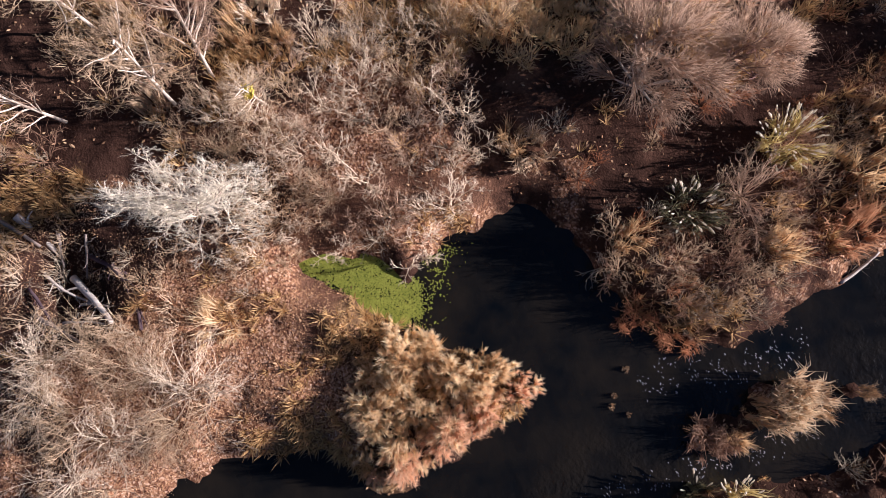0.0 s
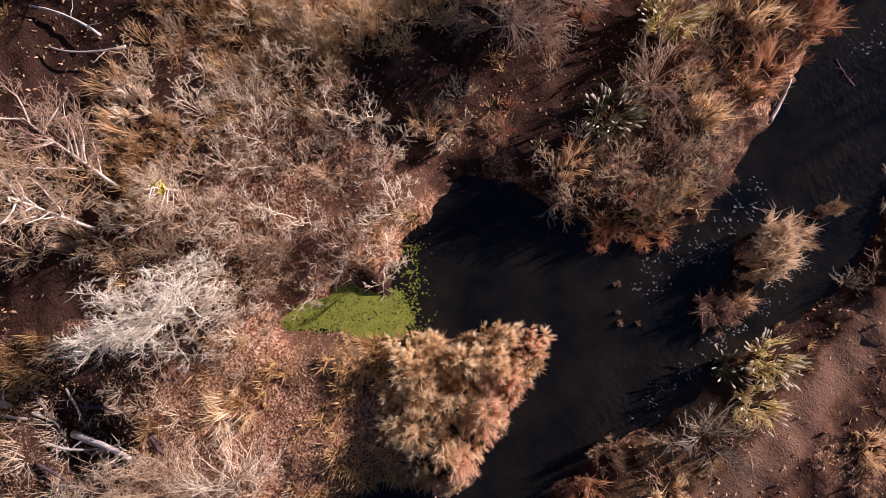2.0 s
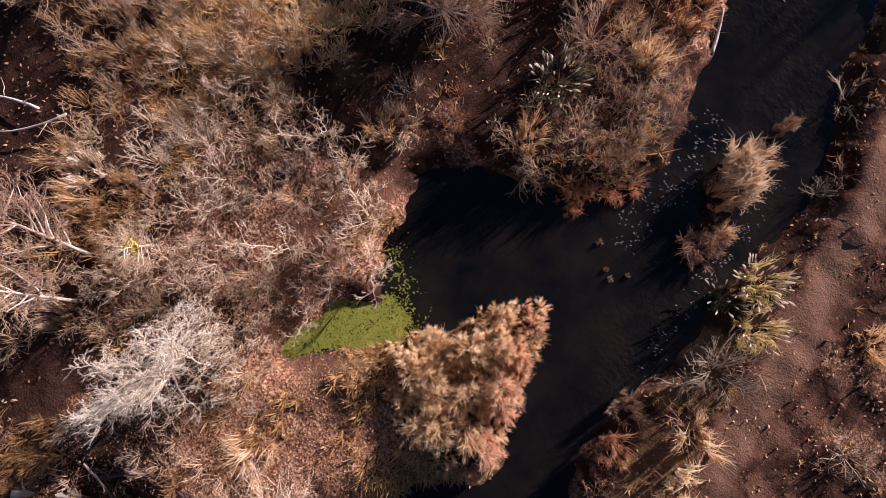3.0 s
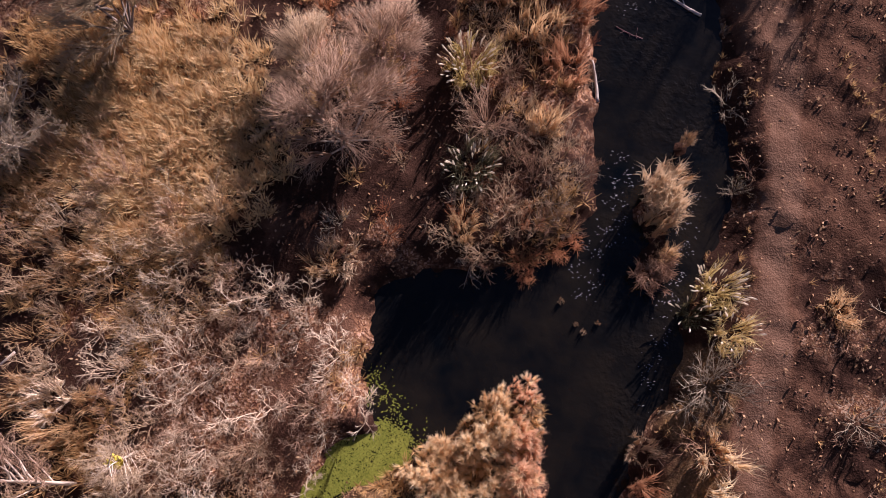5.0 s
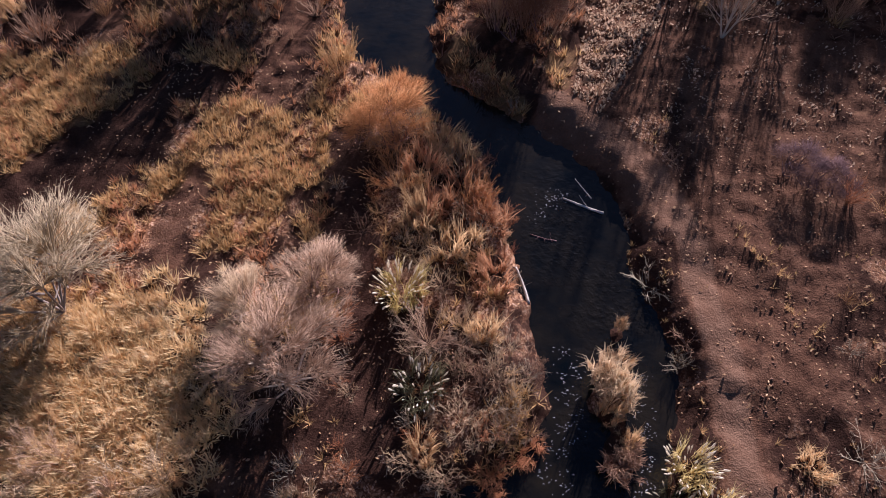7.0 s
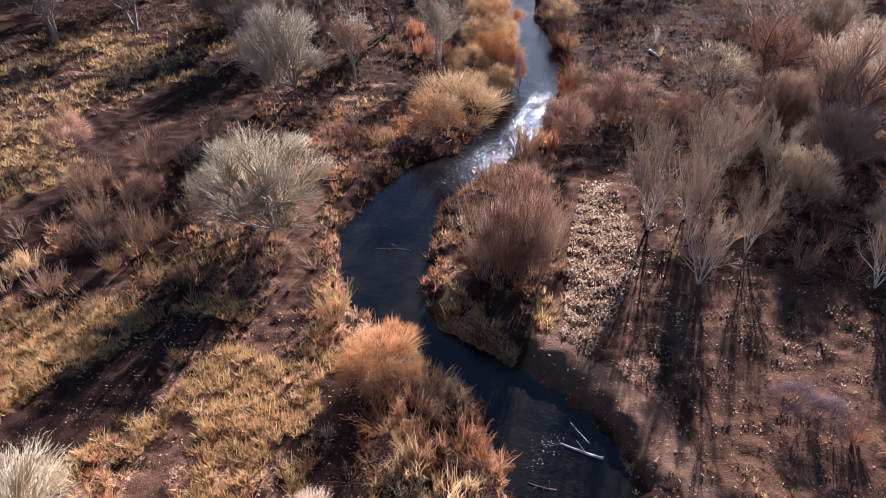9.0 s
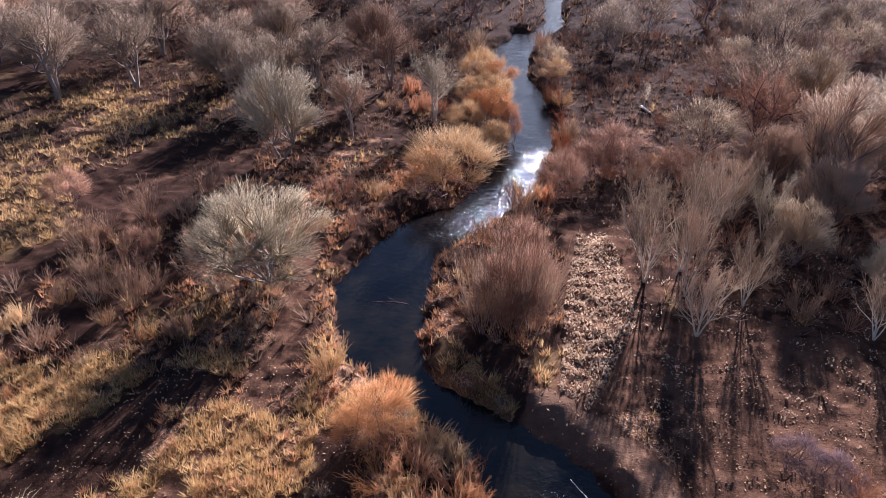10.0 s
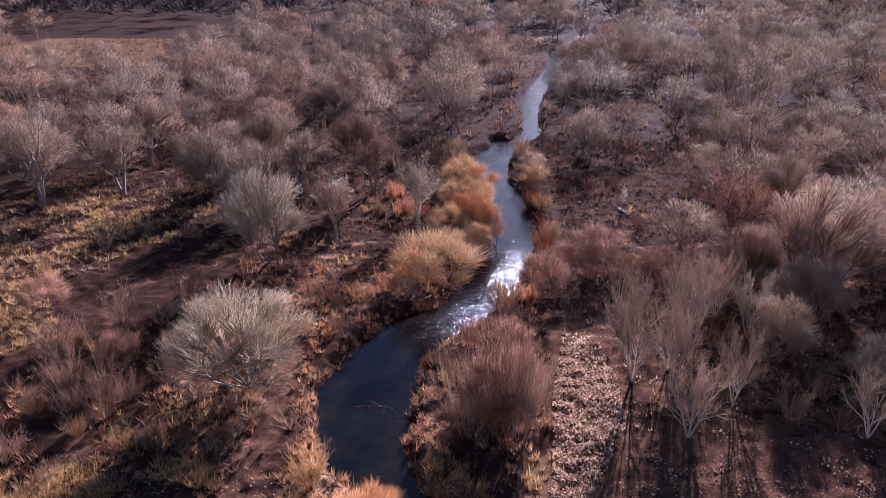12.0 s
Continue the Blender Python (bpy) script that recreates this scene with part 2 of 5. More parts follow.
# strips of dark soil without plants, painting in the shade of trees and shrubs
SHADE_STRIPS = [([(-13.9, 17.5), (-12.4, 12.5), (-11.5, 8.8), (-10.0, 6.0), (-7.0, 6.2)], 1.5), ([(-7.6, 28.5), (-6.5, 24.0), (-6.4, 20.1), (-5.1, 17.4), (-4.5, 13.0), (-3.6, 10.2)], 1.1),
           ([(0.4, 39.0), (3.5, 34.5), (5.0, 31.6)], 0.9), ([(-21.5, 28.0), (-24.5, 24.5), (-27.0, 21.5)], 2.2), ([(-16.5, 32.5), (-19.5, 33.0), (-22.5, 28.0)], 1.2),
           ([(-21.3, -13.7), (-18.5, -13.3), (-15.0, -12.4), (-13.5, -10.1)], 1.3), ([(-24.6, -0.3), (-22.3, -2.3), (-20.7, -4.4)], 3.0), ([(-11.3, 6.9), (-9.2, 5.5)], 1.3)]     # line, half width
ISLETS = [(7.4, 13.4, 1.0, 2.4), (7.6, 10.2, 0.8, 1.4), (8.0, 16.6, 0.35, 0.35)]     # x, y and half widths
WATER_LEVEL = -0.8


def reach(x, y, line, closed=False):
    """Distance from places to a broken line."""
    pts = np.asarray(line, float)
    ends = np.roll(pts, -1, 0) if closed else pts[1:]
    best = np.full(np.shape(x), 1e9)
    for (ax, ay), (bx, by) in zip(pts, ends):
        dx, dy = bx - ax, by - ay
        s = np.clip(((x - ax) * dx + (y - ay) * dy) / (dx * dx + dy * dy + 1e-9), 0, 1)
        best = np.minimum(best, np.hypot(x - ax - s * dx, y - ay - s * dy))
    return best


def inside(x, y, ring):
    odd = np.zeros(np.shape(x), bool)
    for (ax, ay), (bx, by) in zip(ring, np.roll(ring, -1, 0)):
        cross = (ay > y) != (by > y)
        odd ^= cross & (x < (bx - ax) * (y - ay) / (by - ay + 1e-12) + ax)
    return odd


def swells(seed):
    r = np.random.RandomState(seed)
    return [(r.uniform(0, 6.28), r.uniform(0.6, 1.9), r.uniform(0, 6.28)) for _ in range(9)]


SWELLS = {n: swells(n) for n in range(100)}


def waves(x, y, size, seed):
    """Smooth random relief between about -1 and 1."""
    out = np.zeros(np.shape(x))
    for a, f, p in SWELLS[seed]:
        k = f * 6.28 / size
        out = out + np.sin(x * (math.cos(a) * k) + y * (math.sin(a) * k) + p)
    return out / 4.0


def off_shore(x, y):
    """Metres from the water's edge: negative in the water."""
    d = reach(x, y, SHORE, True)
    wob = 0.22 * waves(x, y, 2.2, 5) + 0.12 * waves(x, y, 0.8, 6)
    d = np.where(inside(x, y, SHORE), -d, d)
    for ix, iy, rx, ry in ISLETS:
        d = np.maximum(d, (1.0 - np.hypot((x - ix) / rx, (y - iy) / ry)) * 1.1)
    return d + wob


def smooth(a, b, v):
    s = np.clip((v - a) / (b - a), 0, 1)
    return s * s * (3 - 2 * s)


def height(x, y, d=None):
    x, y = np.asarray(x, float), np.asarray(y, float)
    d = off_shore(x, y) if d is None else d
    land = 0.16 * waves(x, y, 7.0, 1) + 0.10 * waves(x, y, 2.2, 2) + 0.05 * waves(x, y, 1.1, 4) + 0.35 * waves(x, y, 60.0, 3) * smooth(5, 40, d)
    land = land - 1.0 * smooth(1.0, 0.45, np.hypot((x + 8.4) / 3.0, (y + 14.3) / 2.1))
    far = np.hypot(x, y)
    land = land + 26.0 * smooth(430, 1500, far) + 0.25
    bank = np.where(d > 0, WATER_LEVEL - 0.05 + (land - WATER_LEVEL) * smooth(-0.05, 1.5, d), WATER_LEVEL - 0.06 - 0.7 * smooth(0, 2.0, -d))
    return np.where(d > 1.5, land, bank)


def spread(lo, hi, step, ends, grow=1.16):
    """Even steps between lo and hi, then ever longer ones out to the ends."""
    mid = list(np.arange(lo, hi + 1e-6, step))
    out, s = [], step
    while mid[-1] < ends[1]:
        s = min(s * grow, 90)
        mid.append(mid[-1] + s)
    s = step
    while mid[0] > ends[0]:
        s = min(s * 1.16, 90)
        mid.insert(0, mid[0] - s)
    return np.array(mid)


def sheet(name, verts, faces, material, smooth_faces=True, cover=None):
    mesh = bpy.data.meshes.new(name)
    mesh.from_pydata(verts, [], faces)
    if cover is not None:
        layer = mesh.color_attributes.new("cover", "FLOAT_COLOR", "POINT")
        layer.data.foreach_set("color", np.c_[cover, np.ones(len(cover))].astype(np.float32).ravel())
    mesh.polygons.foreach_set("use_smooth", [smooth_faces] * len(mesh.polygons))
    mesh.materials.append(material)
    return mesh


GOLDEN = [(-17.2, 11.5, 6.0), (-24.7, 32.0, 4.2), (-27.5, 28.5, 3.5), (-12.8, 26.0, 3.6), (-20.8, 41.5, 3.6), (-42.0, 82.0, 4.6), (-51.0, 88.0, 4.8), (-43.5, 74.0, 2.6), (-15.0, 45.8, 2.6), (-40.5, 53.0, 4.5), (-45.5, 60.0, 4.0), (-9.2, 37.0, 1.8), (-15.0, 29.0, 2.5)]     # x, y, radius


def shade_or_bare(x, y):
    """Ground darkened as painted shade, plus bare trodden dirt; little grows there, 0 to 1."""
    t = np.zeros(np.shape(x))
    for line, half in SHADE_STRIPS:
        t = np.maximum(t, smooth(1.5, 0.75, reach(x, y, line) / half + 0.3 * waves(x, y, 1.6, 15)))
    # bare dirt under the eastern trees
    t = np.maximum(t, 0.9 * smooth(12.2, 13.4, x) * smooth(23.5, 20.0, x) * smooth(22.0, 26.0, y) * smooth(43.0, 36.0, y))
    # two western flats, darkened to paint in tree shade
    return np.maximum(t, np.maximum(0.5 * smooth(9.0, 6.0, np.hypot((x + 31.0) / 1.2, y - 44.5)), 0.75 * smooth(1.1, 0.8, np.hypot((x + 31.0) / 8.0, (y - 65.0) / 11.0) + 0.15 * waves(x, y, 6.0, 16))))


def grassy(x, y):
    """How much golden grass grows at a place, 0 to 1."""
    g = 0.42 + 0.55 * waves(x, y, 10.0, 11) + 0.4 * waves(x, y, 4.0, 12)
    g = g + 0.05 * smooth(-8, -11, x) * smooth(6, 11, y) + 0.3 * smooth(-20, -26, x) * smooth(10, 24, y)
    g = g - 0.6 * smooth(12, 15, x) * smooth(45, 30, y) - 0.5 * smooth(-7, -3, x) * smooth(-4, -7, y) - 0.4 * smooth(-5, -14, y)
    g = g - 0.35 * smooth(30, 45, y) * smooth(-32, -22, x) - 0.45 * smooth(38, 60, y) - 0.7 * smooth(85, 120, y) - 0.6 * smooth(1.5, 0.8, np.hypot((x + 8.4) / 3.0, (y + 14.3) / 2.1))
    g = g - 0.3 * smooth(-7, -10, x) * smooth(15, 20, y) * smooth(46, 36, y)
    g = g - 0.75 * smooth(-16, -12, x) * smooth(-3, -4.5, x) * smooth(-7, -4, y) * smooth(7, 4, y) - 1.5 * shade_or_bare(x, y)
    g = g - 0.6 * smooth(-8, -6, x) * smooth(6, 8, y) * smooth(33, 29, y)
    for px, py, r in GOLDEN:
        g = g + 0.75 * smooth(1.25, 0.5, np.hypot(x - px, y - py) / r + 0.15 * waves(x, y, 3.0, 14))
    g = g + 2.0 * ((x > -185) & (x < -95) & (y > 235) & (y < 335)) + 2.0 * ((x > 8) & (x < 48) & (y > 300) & (y < 348))
    return np.clip(g, 0, 1)


def bareness(x, y):
    b = smooth(1.6, 0.6, reach(x, y, WEST_TRAIL)) * 0.6
    b = b + smooth(1.7, 0.6, reach(x, y, CLEARING) + 0.35 * waves(x, y, 2.0, 24)) * 0.62 + smooth(1.5, 0.6, reach(x, y, TRACK)) * 0.5
    b = b + 0.45 * smooth(12.5, 14.5, x) * smooth(40, 30, x) * smooth(44, 32, y) * (0.85 + 0.5 * waves(x, y, 6.0, 21))
    b = b + 0.4 * smooth(11.5, 13.5, x) * smooth(18.5, 16.5, x - 0.25 * (y - 14)) * smooth(11.5, 14.5, y) * smooth(44, 38, y)
    b = b + 0.5 * smooth(13, 17, x) * smooth(18, 27, y) * smooth(64, 52, y) * (0.8 + 0.6 * waves(x, y, 5.0, 22))
    b = b + 0.8 * smooth(4.0, 2.0, reach(x, y, [(9.0, 34), (11.0, 44), (12.0, 54)]))
    b = np.minimum(b, 0.68)
    b = np.maximum(b, smooth(1.35, 0.75, reach(x, y, EAST_TRAIL) + 0.18 * waves(x, y, 2.5, 23)))
    return np.maximum(b, 0.9 * smooth(1.6, 0.6, reach(x, y, [(4.6, 31.0), (7.0, 29.3), (9.4, 27.3), (10.8, 23.0)])))


# trodden ground and painted shade, where few plants are put
def kept_clear(x, y):
    return np.maximum(bareness(x, y), shade_or_bare(x, y))


gx = spread(-42, 46, 0.4, (-1900, 1900), 1.05)
gy = spread(-24, 100, 0.4, (-500, 2600), 1.022)
GX, GY = np.meshgrid(gx, gy)
shore_gap = off_shore(GX, GY)
GZ = height(GX, GY, shore_gap)
nx, ny = len(gx), len(gy)
grid = np.arange(nx * ny).reshape(ny, nx)
quads = np.stack([grid[:-1, :-1], grid[:-1, 1:], grid[1:, 1:], grid[1:, :-1]], -1).reshape(-1, 4)
ground_verts = np.stack([GX, GY, GZ], -1).reshape(-1, 3)
# litter thins out where shade is painted into the soil
lit = np.clip(0.25 + 0.28 * smooth(12, 22, GY) * smooth(42, 28, GY) * smooth(10, 4, GX) - 0.7 * smooth(66, 110, GY) - 0.9 * smooth(1.5, 0.8, np.hypot((GX + 8.4) / 3.0, (GY + 14.3) / 2.1)) + 0.7 * smooth(-9, -5, GX) * smooth(-3, -6, GY) * smooth(-18, -15, GY) + 0.45 * smooth(-16, -12, GX) * smooth(-3, -5, GX) * smooth(-6, -3, GY) * smooth(7, 4, GY) + 0.35 * waves(GX, GY, 6.0, 31) - 1.2 * shade_or_bare(GX, GY), 0, 1)
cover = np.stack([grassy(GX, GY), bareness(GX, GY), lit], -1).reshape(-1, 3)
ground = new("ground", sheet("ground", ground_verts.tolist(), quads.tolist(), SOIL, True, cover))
tagged(ground, "brown earth with leaf litter, dry grass and footpaths", "ground", kind="structure")

wet = shore_gap < 0.6
keep = wet[:-1, :-1] | wet[:-1, 1:] | wet[1:, 1:] | wet[1:, :-1]
wq = quads[keep.ravel()]
used, back = np.unique(wq, return_inverse=True)
wx, wy = GX.ravel()[used], GY.ravel()[used]
riffle = smooth(3.5, 1.0, reach(wx, wy, [(9.0, 0.0), (8.0, 6), (7.0, 12), (8, 19)])) * 0.3
riffle = np.maximum(riffle, 0.75 * smooth(4.6, 1.5, reach(wx, wy, [(-1.0, 56.0), (2.0, 59.0), (6.5, 65), (9.5, 74)])))
riffle = np.maximum(riffle, 0.32 * smooth(70, 78, wy))
riffle = np.maximum(riffle, 0.28 * smooth(3, 1, reach(wx, wy, [(5, 26), (5, 21)])))
water = new("water", sheet("water", np.c_[wx, wy, np.full(len(wx), WATER_LEVEL)].tolist(), back.reshape(-1, 4).tolist(), WATER, True, np.c_[riffle, riffle, riffle]))
tagged(water, "dark slow creek water with shallow riffles", "creek", kind="structure")


# ---- growing things ----
def frusta(parts, sides=3):
    """Verts and faces of tapered round pieces (start, end, radius at the start, radius at the end)."""
    a = np.array([p[0] for p in parts]); b = np.array([p[1] for p in parts])
    ra = np.array([p[2] for p in parts]); rb = np.array([p[3] for p in parts])
    d = b - a
    d /= np.linalg.norm(d, axis=1, keepdims=True) + 1e-9
    side = np.where(np.abs(d[:, 2:3]) > 0.9, [[1.0, 0, 0]], [[0, 0, 1.0]])
    u = np.cross(d, side); u /= np.linalg.norm(u, axis=1, keepdims=True) + 1e-9
    v = np.cross(d, u)
    turn = np.arange(sides) * 2 * math.pi / sides
    circle = u[:, None] * np.cos(turn)[None, :, None] + v[:, None] * np.sin(turn)[None, :, None]
    n = len(parts)
    tip = rb < 1e-5
    low = a[:, None] + circle * ra[:, None, None]
    high = b[:, None] + circle * rb[:, None, None]
    verts, faces = [], []
    full = np.where(~tip)[0]
    if len(full):
        verts.append(np.concatenate([low[full], high[full]], 1).reshape(-1, 3))
        base = np.arange(len(full))[:, None] * 2 * sides
        k = np.arange(sides)
        q = np.stack([base + k, base + (k + 1) % sides, base + sides + (k + 1) % sides, base + sides + k], -1)
        faces += q.reshape(-1, 4).tolist()
    done = len(full) * 2 * sides
    ends = np.where(tip)[0]
    if len(ends):
        verts.append(np.concatenate([low[ends], b[ends][:, None]], 1).reshape(-1, 3))
        base = done + np.arange(len(ends))[:, None] * (sides + 1)
        k = np.arange(sides)
        q = np.stack([base + k, base + (k + 1) % sides, base + sides + 0 * k], -1)
        faces += q.reshape(-1, 3).tolist()
    return np.concatenate(verts), faces


def tilted(d, angle, rnd):
    """A way that leaves the way d by an angle, to a random side."""
    other = Vector((rnd.gauss(0, 1), rnd.gauss(0, 1), rnd.gauss(0, 1)))
    other = (other - d * other.dot(d)).normalized()
    return (d * math.cos(angle) + other * math.sin(angle)).normalized()


def grow(out, p, d, length, r, level, form, rnd):
    """One branch and all that springs from it, as tapered pieces sorted by level."""
    segs = form["segs"][level]
    last = level == len(form["segs"]) - 1
    points = [p]
    for i in range(segs):
        d = (d + Vector((rnd.gauss(0, 1), rnd.gauss(0, 1), rnd.gauss(0, 1))) * form["wander"][level] + Vector((0, 0, form["lift"][level]))).normalized()
        q = p + d * (length / segs)
        ra = r * (1 - 0.75 * i / segs)
        rb = r * (1 - 0.75 * (i + 1) / segs) if not (last and i == segs - 1) else 0.0
        out[level].append((p[:], q[:], ra, rb))
        p = q
        points.append(p)
    if last:
        return
    count = form["kids"][level]
    for k in range(count):
        s = form["from"][level] + (1 - form["from"][level]) * (k + rnd.random()) / count
        at = min(int(s * segs), segs - 1)
        f = s * segs - at
        spot = points[at].lerp(points[at + 1], f)
        way = tilted((points[at + 1] - points[at]).normalized(), radians(form["angle"][level] * rnd.uniform(0.6, 1.3)), rnd)
        if form.get("keep_up") and way.z < -0.1:
            way.z = abs(way.z) * 0.5
            way.normalize()
        grow(out, spot, way, length * form["ratio"][level] * rnd.uniform(0.6, 1.15) * (1.15 - 0.35 * s), r * form["thin"][level], level + 1, form, rnd)


FAN = dict(segs=(4, 2, 1), kids=(8, 6), wander=(0.10, 0.14, 0.12), lift=(0.06, 0.10, 0.06), angle=(28, 30), ratio=(0.48, 0.5), thin=(0.5, 0.55))
FAN["from"] = (0.25, 0.15)
MESHY = dict(FAN, segs=(3, 2, 1), kids=(6, 6), wander=(0.22, 0.26, 0.25), lift=(-0.02, 0.0, 0.0), angle=(44, 46), ratio=(0.55, 0.55))
MESHY["from"] = (0.2, 0.1)


def fitted(levels):
    """Pieces moved and scaled to a plant 1 m high and 1 m wide that stands on the ground."""
    pts = np.array([p[1] for lv in levels for p in lv])
    top = np.percentile(pts[:, 2], 99.5)
    wide = 2 * np.percentile(np.hypot(pts[:, 0], pts[:, 1]), 93)
    s, k = np.array([1 / wide, 1 / wide, 1 / top]), 2 / (wide + top)
    return [[(tuple(np.array(a) * s), tuple(np.array(b) * s), ra * k, rb * k) for a, b, ra, rb in lv] for lv in levels]


def mesh_of(name, pieces, sides, material):
    verts, faces = frusta(pieces, sides)
    return sheet(name, verts.tolist(), faces, material, True)


def arc(a, b, sag, segs, ra, rb, rnd, jolt=0.008):
    """Tapered pieces along a bent way from a to b."""
    a, b = np.array(a, float), np.array(b, float)
    mid = (a + b) / 2 + rnd.normal(0, 0.05, 3) * np.linalg.norm(b - a) + np.array(sag)
    pts = [(1 - s) ** 2 * a + 2 * s * (1 - s) * mid + s * s * b + (rnd.normal(0, jolt, 3) if 0 < s < 1 else 0) for s in np.linspace(0, 1, segs + 1)]
    rad = np.linspace(ra, rb, segs + 1)
    return [(tuple(pts[k]), tuple(pts[k + 1]), rad[k], rad[k + 1]) for k in range(segs)], pts


def tree_kind(name, seed, lobes, twigs, trunks=1, low=0.30, flat=1.0, radius=0.022, twig=0.0014, loose=0.35, length=0.34, limbs=True, narrow=1.0, drive=0.8):
    """A kind of bare tree 1 m high and 1 m wide: a trunk, limbs that reach into lobes of the crown, and fine twigs."""
    rnd = np.random.RandomState(seed)
    fork = 0.20 * low / 0.3
    feet = [np.array([0.022 * trunks * math.cos(n * 2.4), 0.022 * trunks * math.sin(n * 2.4), 0.0]) * (trunks > 1) for n in range(trunks)]
    trunk, forks = [], []
    for foot in feet:
        top = np.array([foot[0] * 2.2 + rnd.normal(0, 0.03), foot[1] * 2.2 + rnd.normal(0, 0.03), fork * rnd.uniform(0.8, 1.3)])
        r = radius / math.sqrt(trunks)
        stem = [(tuple(foot - [0, 0, 0.03]), tuple(foot + [0, 0, 0.02]), r * 1.5, r * 1.1)]
        stem += arc(foot + [0, 0, 0.02], top, (0, 0, 0), 3, r * 1.1, r * 0.8, rnd, 0.003)[0]
        trunk.append(stem)
        forks.append(top)
    limb_meshes, fine, limb_pieces = [], [], [[] for _ in range(trunks)]
    for k in range(lobes):
        rr = 0.40 * math.sqrt((k + 0.4) / lobes) * rnd.uniform(0.85, 1.15)
        a = k * 2.39996 + rnd.uniform(-0.35, 0.35)
        dome = low + (0.86 - low) * math.sqrt(max(0.0, 1 - (rr / 0.47) ** 2)) * flat
        size = rnd.uniform(0.13, 0.19) * (9.0 / lobes) ** 0.28
        z = dome - size * 0.55 - (rnd.uniform(0.1, 0.55) * (dome - low) if k % 2 else 0)
        c = np.array([rr * narrow * math.cos(a), rr * narrow * math.sin(a), max(z, low * 0.75)])
        start = forks[k % trunks]
        pieces, pts = arc(start, c, (0, 0, -0.05 if rr > 0.2 else 0.0), 4, radius * 0.45, radius * 0.12, rnd)
        if limbs:
            limb_meshes.append(("limb", mesh_of(name + "_limb", pieces, 5, BARK["grey"])))
        else:
            limb_pieces[k % trunks] += pieces
        count = max(6, int(twigs / lobes))
        way = rnd.normal(0, 1, (count, 3)); way[:, 2] = way[:, 2] * 0.8 + 0.35
        way /= np.linalg.norm(way, axis=1, keepdims=True)
        out = np.array([math.cos(a) * rr * 2.2, math.sin(a) * rr * 2.2, 0.75])
        d = way * 0.55 + out * drive + rnd.normal(0, loose, (count, 3))
        d /= np.linalg.norm(d, axis=1, keepdims=True)
        s = c + way * (size * 0.95 * rnd.uniform(0, 1, count) ** 0.5)[:, None]
        e = s + d * (size * length * 2.4 * rnd.uniform(0.5, 1.2, count))[:, None]
        side = s + (e - s) * rnd.uniform(0.3, 0.8, (count, 1))
        d2 = d + rnd.normal(0, 0.45, (count, 3))
        e2 = side + d2 / np.linalg.norm(d2, axis=1, keepdims=True) * (size * length * 1.3 * rnd.uniform(0.5, 1.1, count))[:, None]
        for n in range(count):
            fine.append((tuple(s[n]), tuple(e[n]), twig, 0.0))
            if n % 2 and limbs:
                fine.append((tuple(side[n]), tuple(e2[n]), twig * 0.8, 0.0))
            if n % 5 == 0 and limbs:
                back = pts[3] if n % 2 else pts[2]
                fine += arc(back, s[n], (0, 0, 0.0), 2, twig * 3.4, twig, rnd)[0]
    if limbs:
        made = [("trunk", mesh_of(name + "_trunk", stem, 6, BARK["grey"])) for stem in trunk]
    else:
        made = [("trunk", mesh_of(name + "_trunk", stem + more, 4, BARK["grey"])) for stem, more in zip(trunk, limb_pieces)]
    return made + limb_meshes + [("crown", mesh_of(name + "_crown", fine, 3, TWIG["grey"]))]


OPEN = dict(segs=(5, 5, 4, 3, 1), kids=(8, 8, 7, 6), wander=(0.10, 0.22, 0.24, 0.26, 0.2), angle=(50, 48, 46, 42), lift=(0.03, 0.05, 0.05, 0.04, 0.0),
            ratio=(0.95, 0.55, 0.55, 0.6), thin=(0.42, 0.38, 0.40, 0.6), keep_up=True)
OPEN["from"] = (0.35, 0.2, 0.15, 0.1)
TALL = dict(OPEN, segs=(6, 4, 3, 2, 1), kids=(17, 6, 6, 4), wander=(0.05, 0.16, 0.2, 0.22, 0.1), angle=(50, 42, 42, 42), ratio=(0.40, 0.55, 0.55, 0.6), thin=(0.36, 0.42, 0.45, 0.65))
TALL["from"] = (0.22, 0.2, 0.15, 0.05)


def grown_kind(name, form, seed, trunks, lean, radius, finest, reach_up=0.55):
    """A kind of bare tree that branches again and again: trunk with its limbs, and a crown of twigs."""
    rnd = random.Random(seed)
    levels = [[] for _ in form["segs"]]
    for n in range(trunks):
        a = n * 6.283 / trunks + rnd.uniform(-0.4, 0.4)
        d = Vector((math.cos(a) * lean, math.sin(a) * lean, 1))
        grow(levels, Vector((0, 0, -0.02)), d.normalized(), reach_up, radius, 0, form, rnd)
    levels = [[(a, b, max(ra, finest), max(rb, finest * 0.5) if rb > 0 else 0.0) for a, b, ra, rb in lv] for lv in fitted(levels)]
    return [("trunk", mesh_of(name + "_trunk", levels[0] + levels[1], 5, BARK["grey"])), ("crown", mesh_of(name + "_crown", sum(levels[2:], []), 3, TWIG["grey"]))]


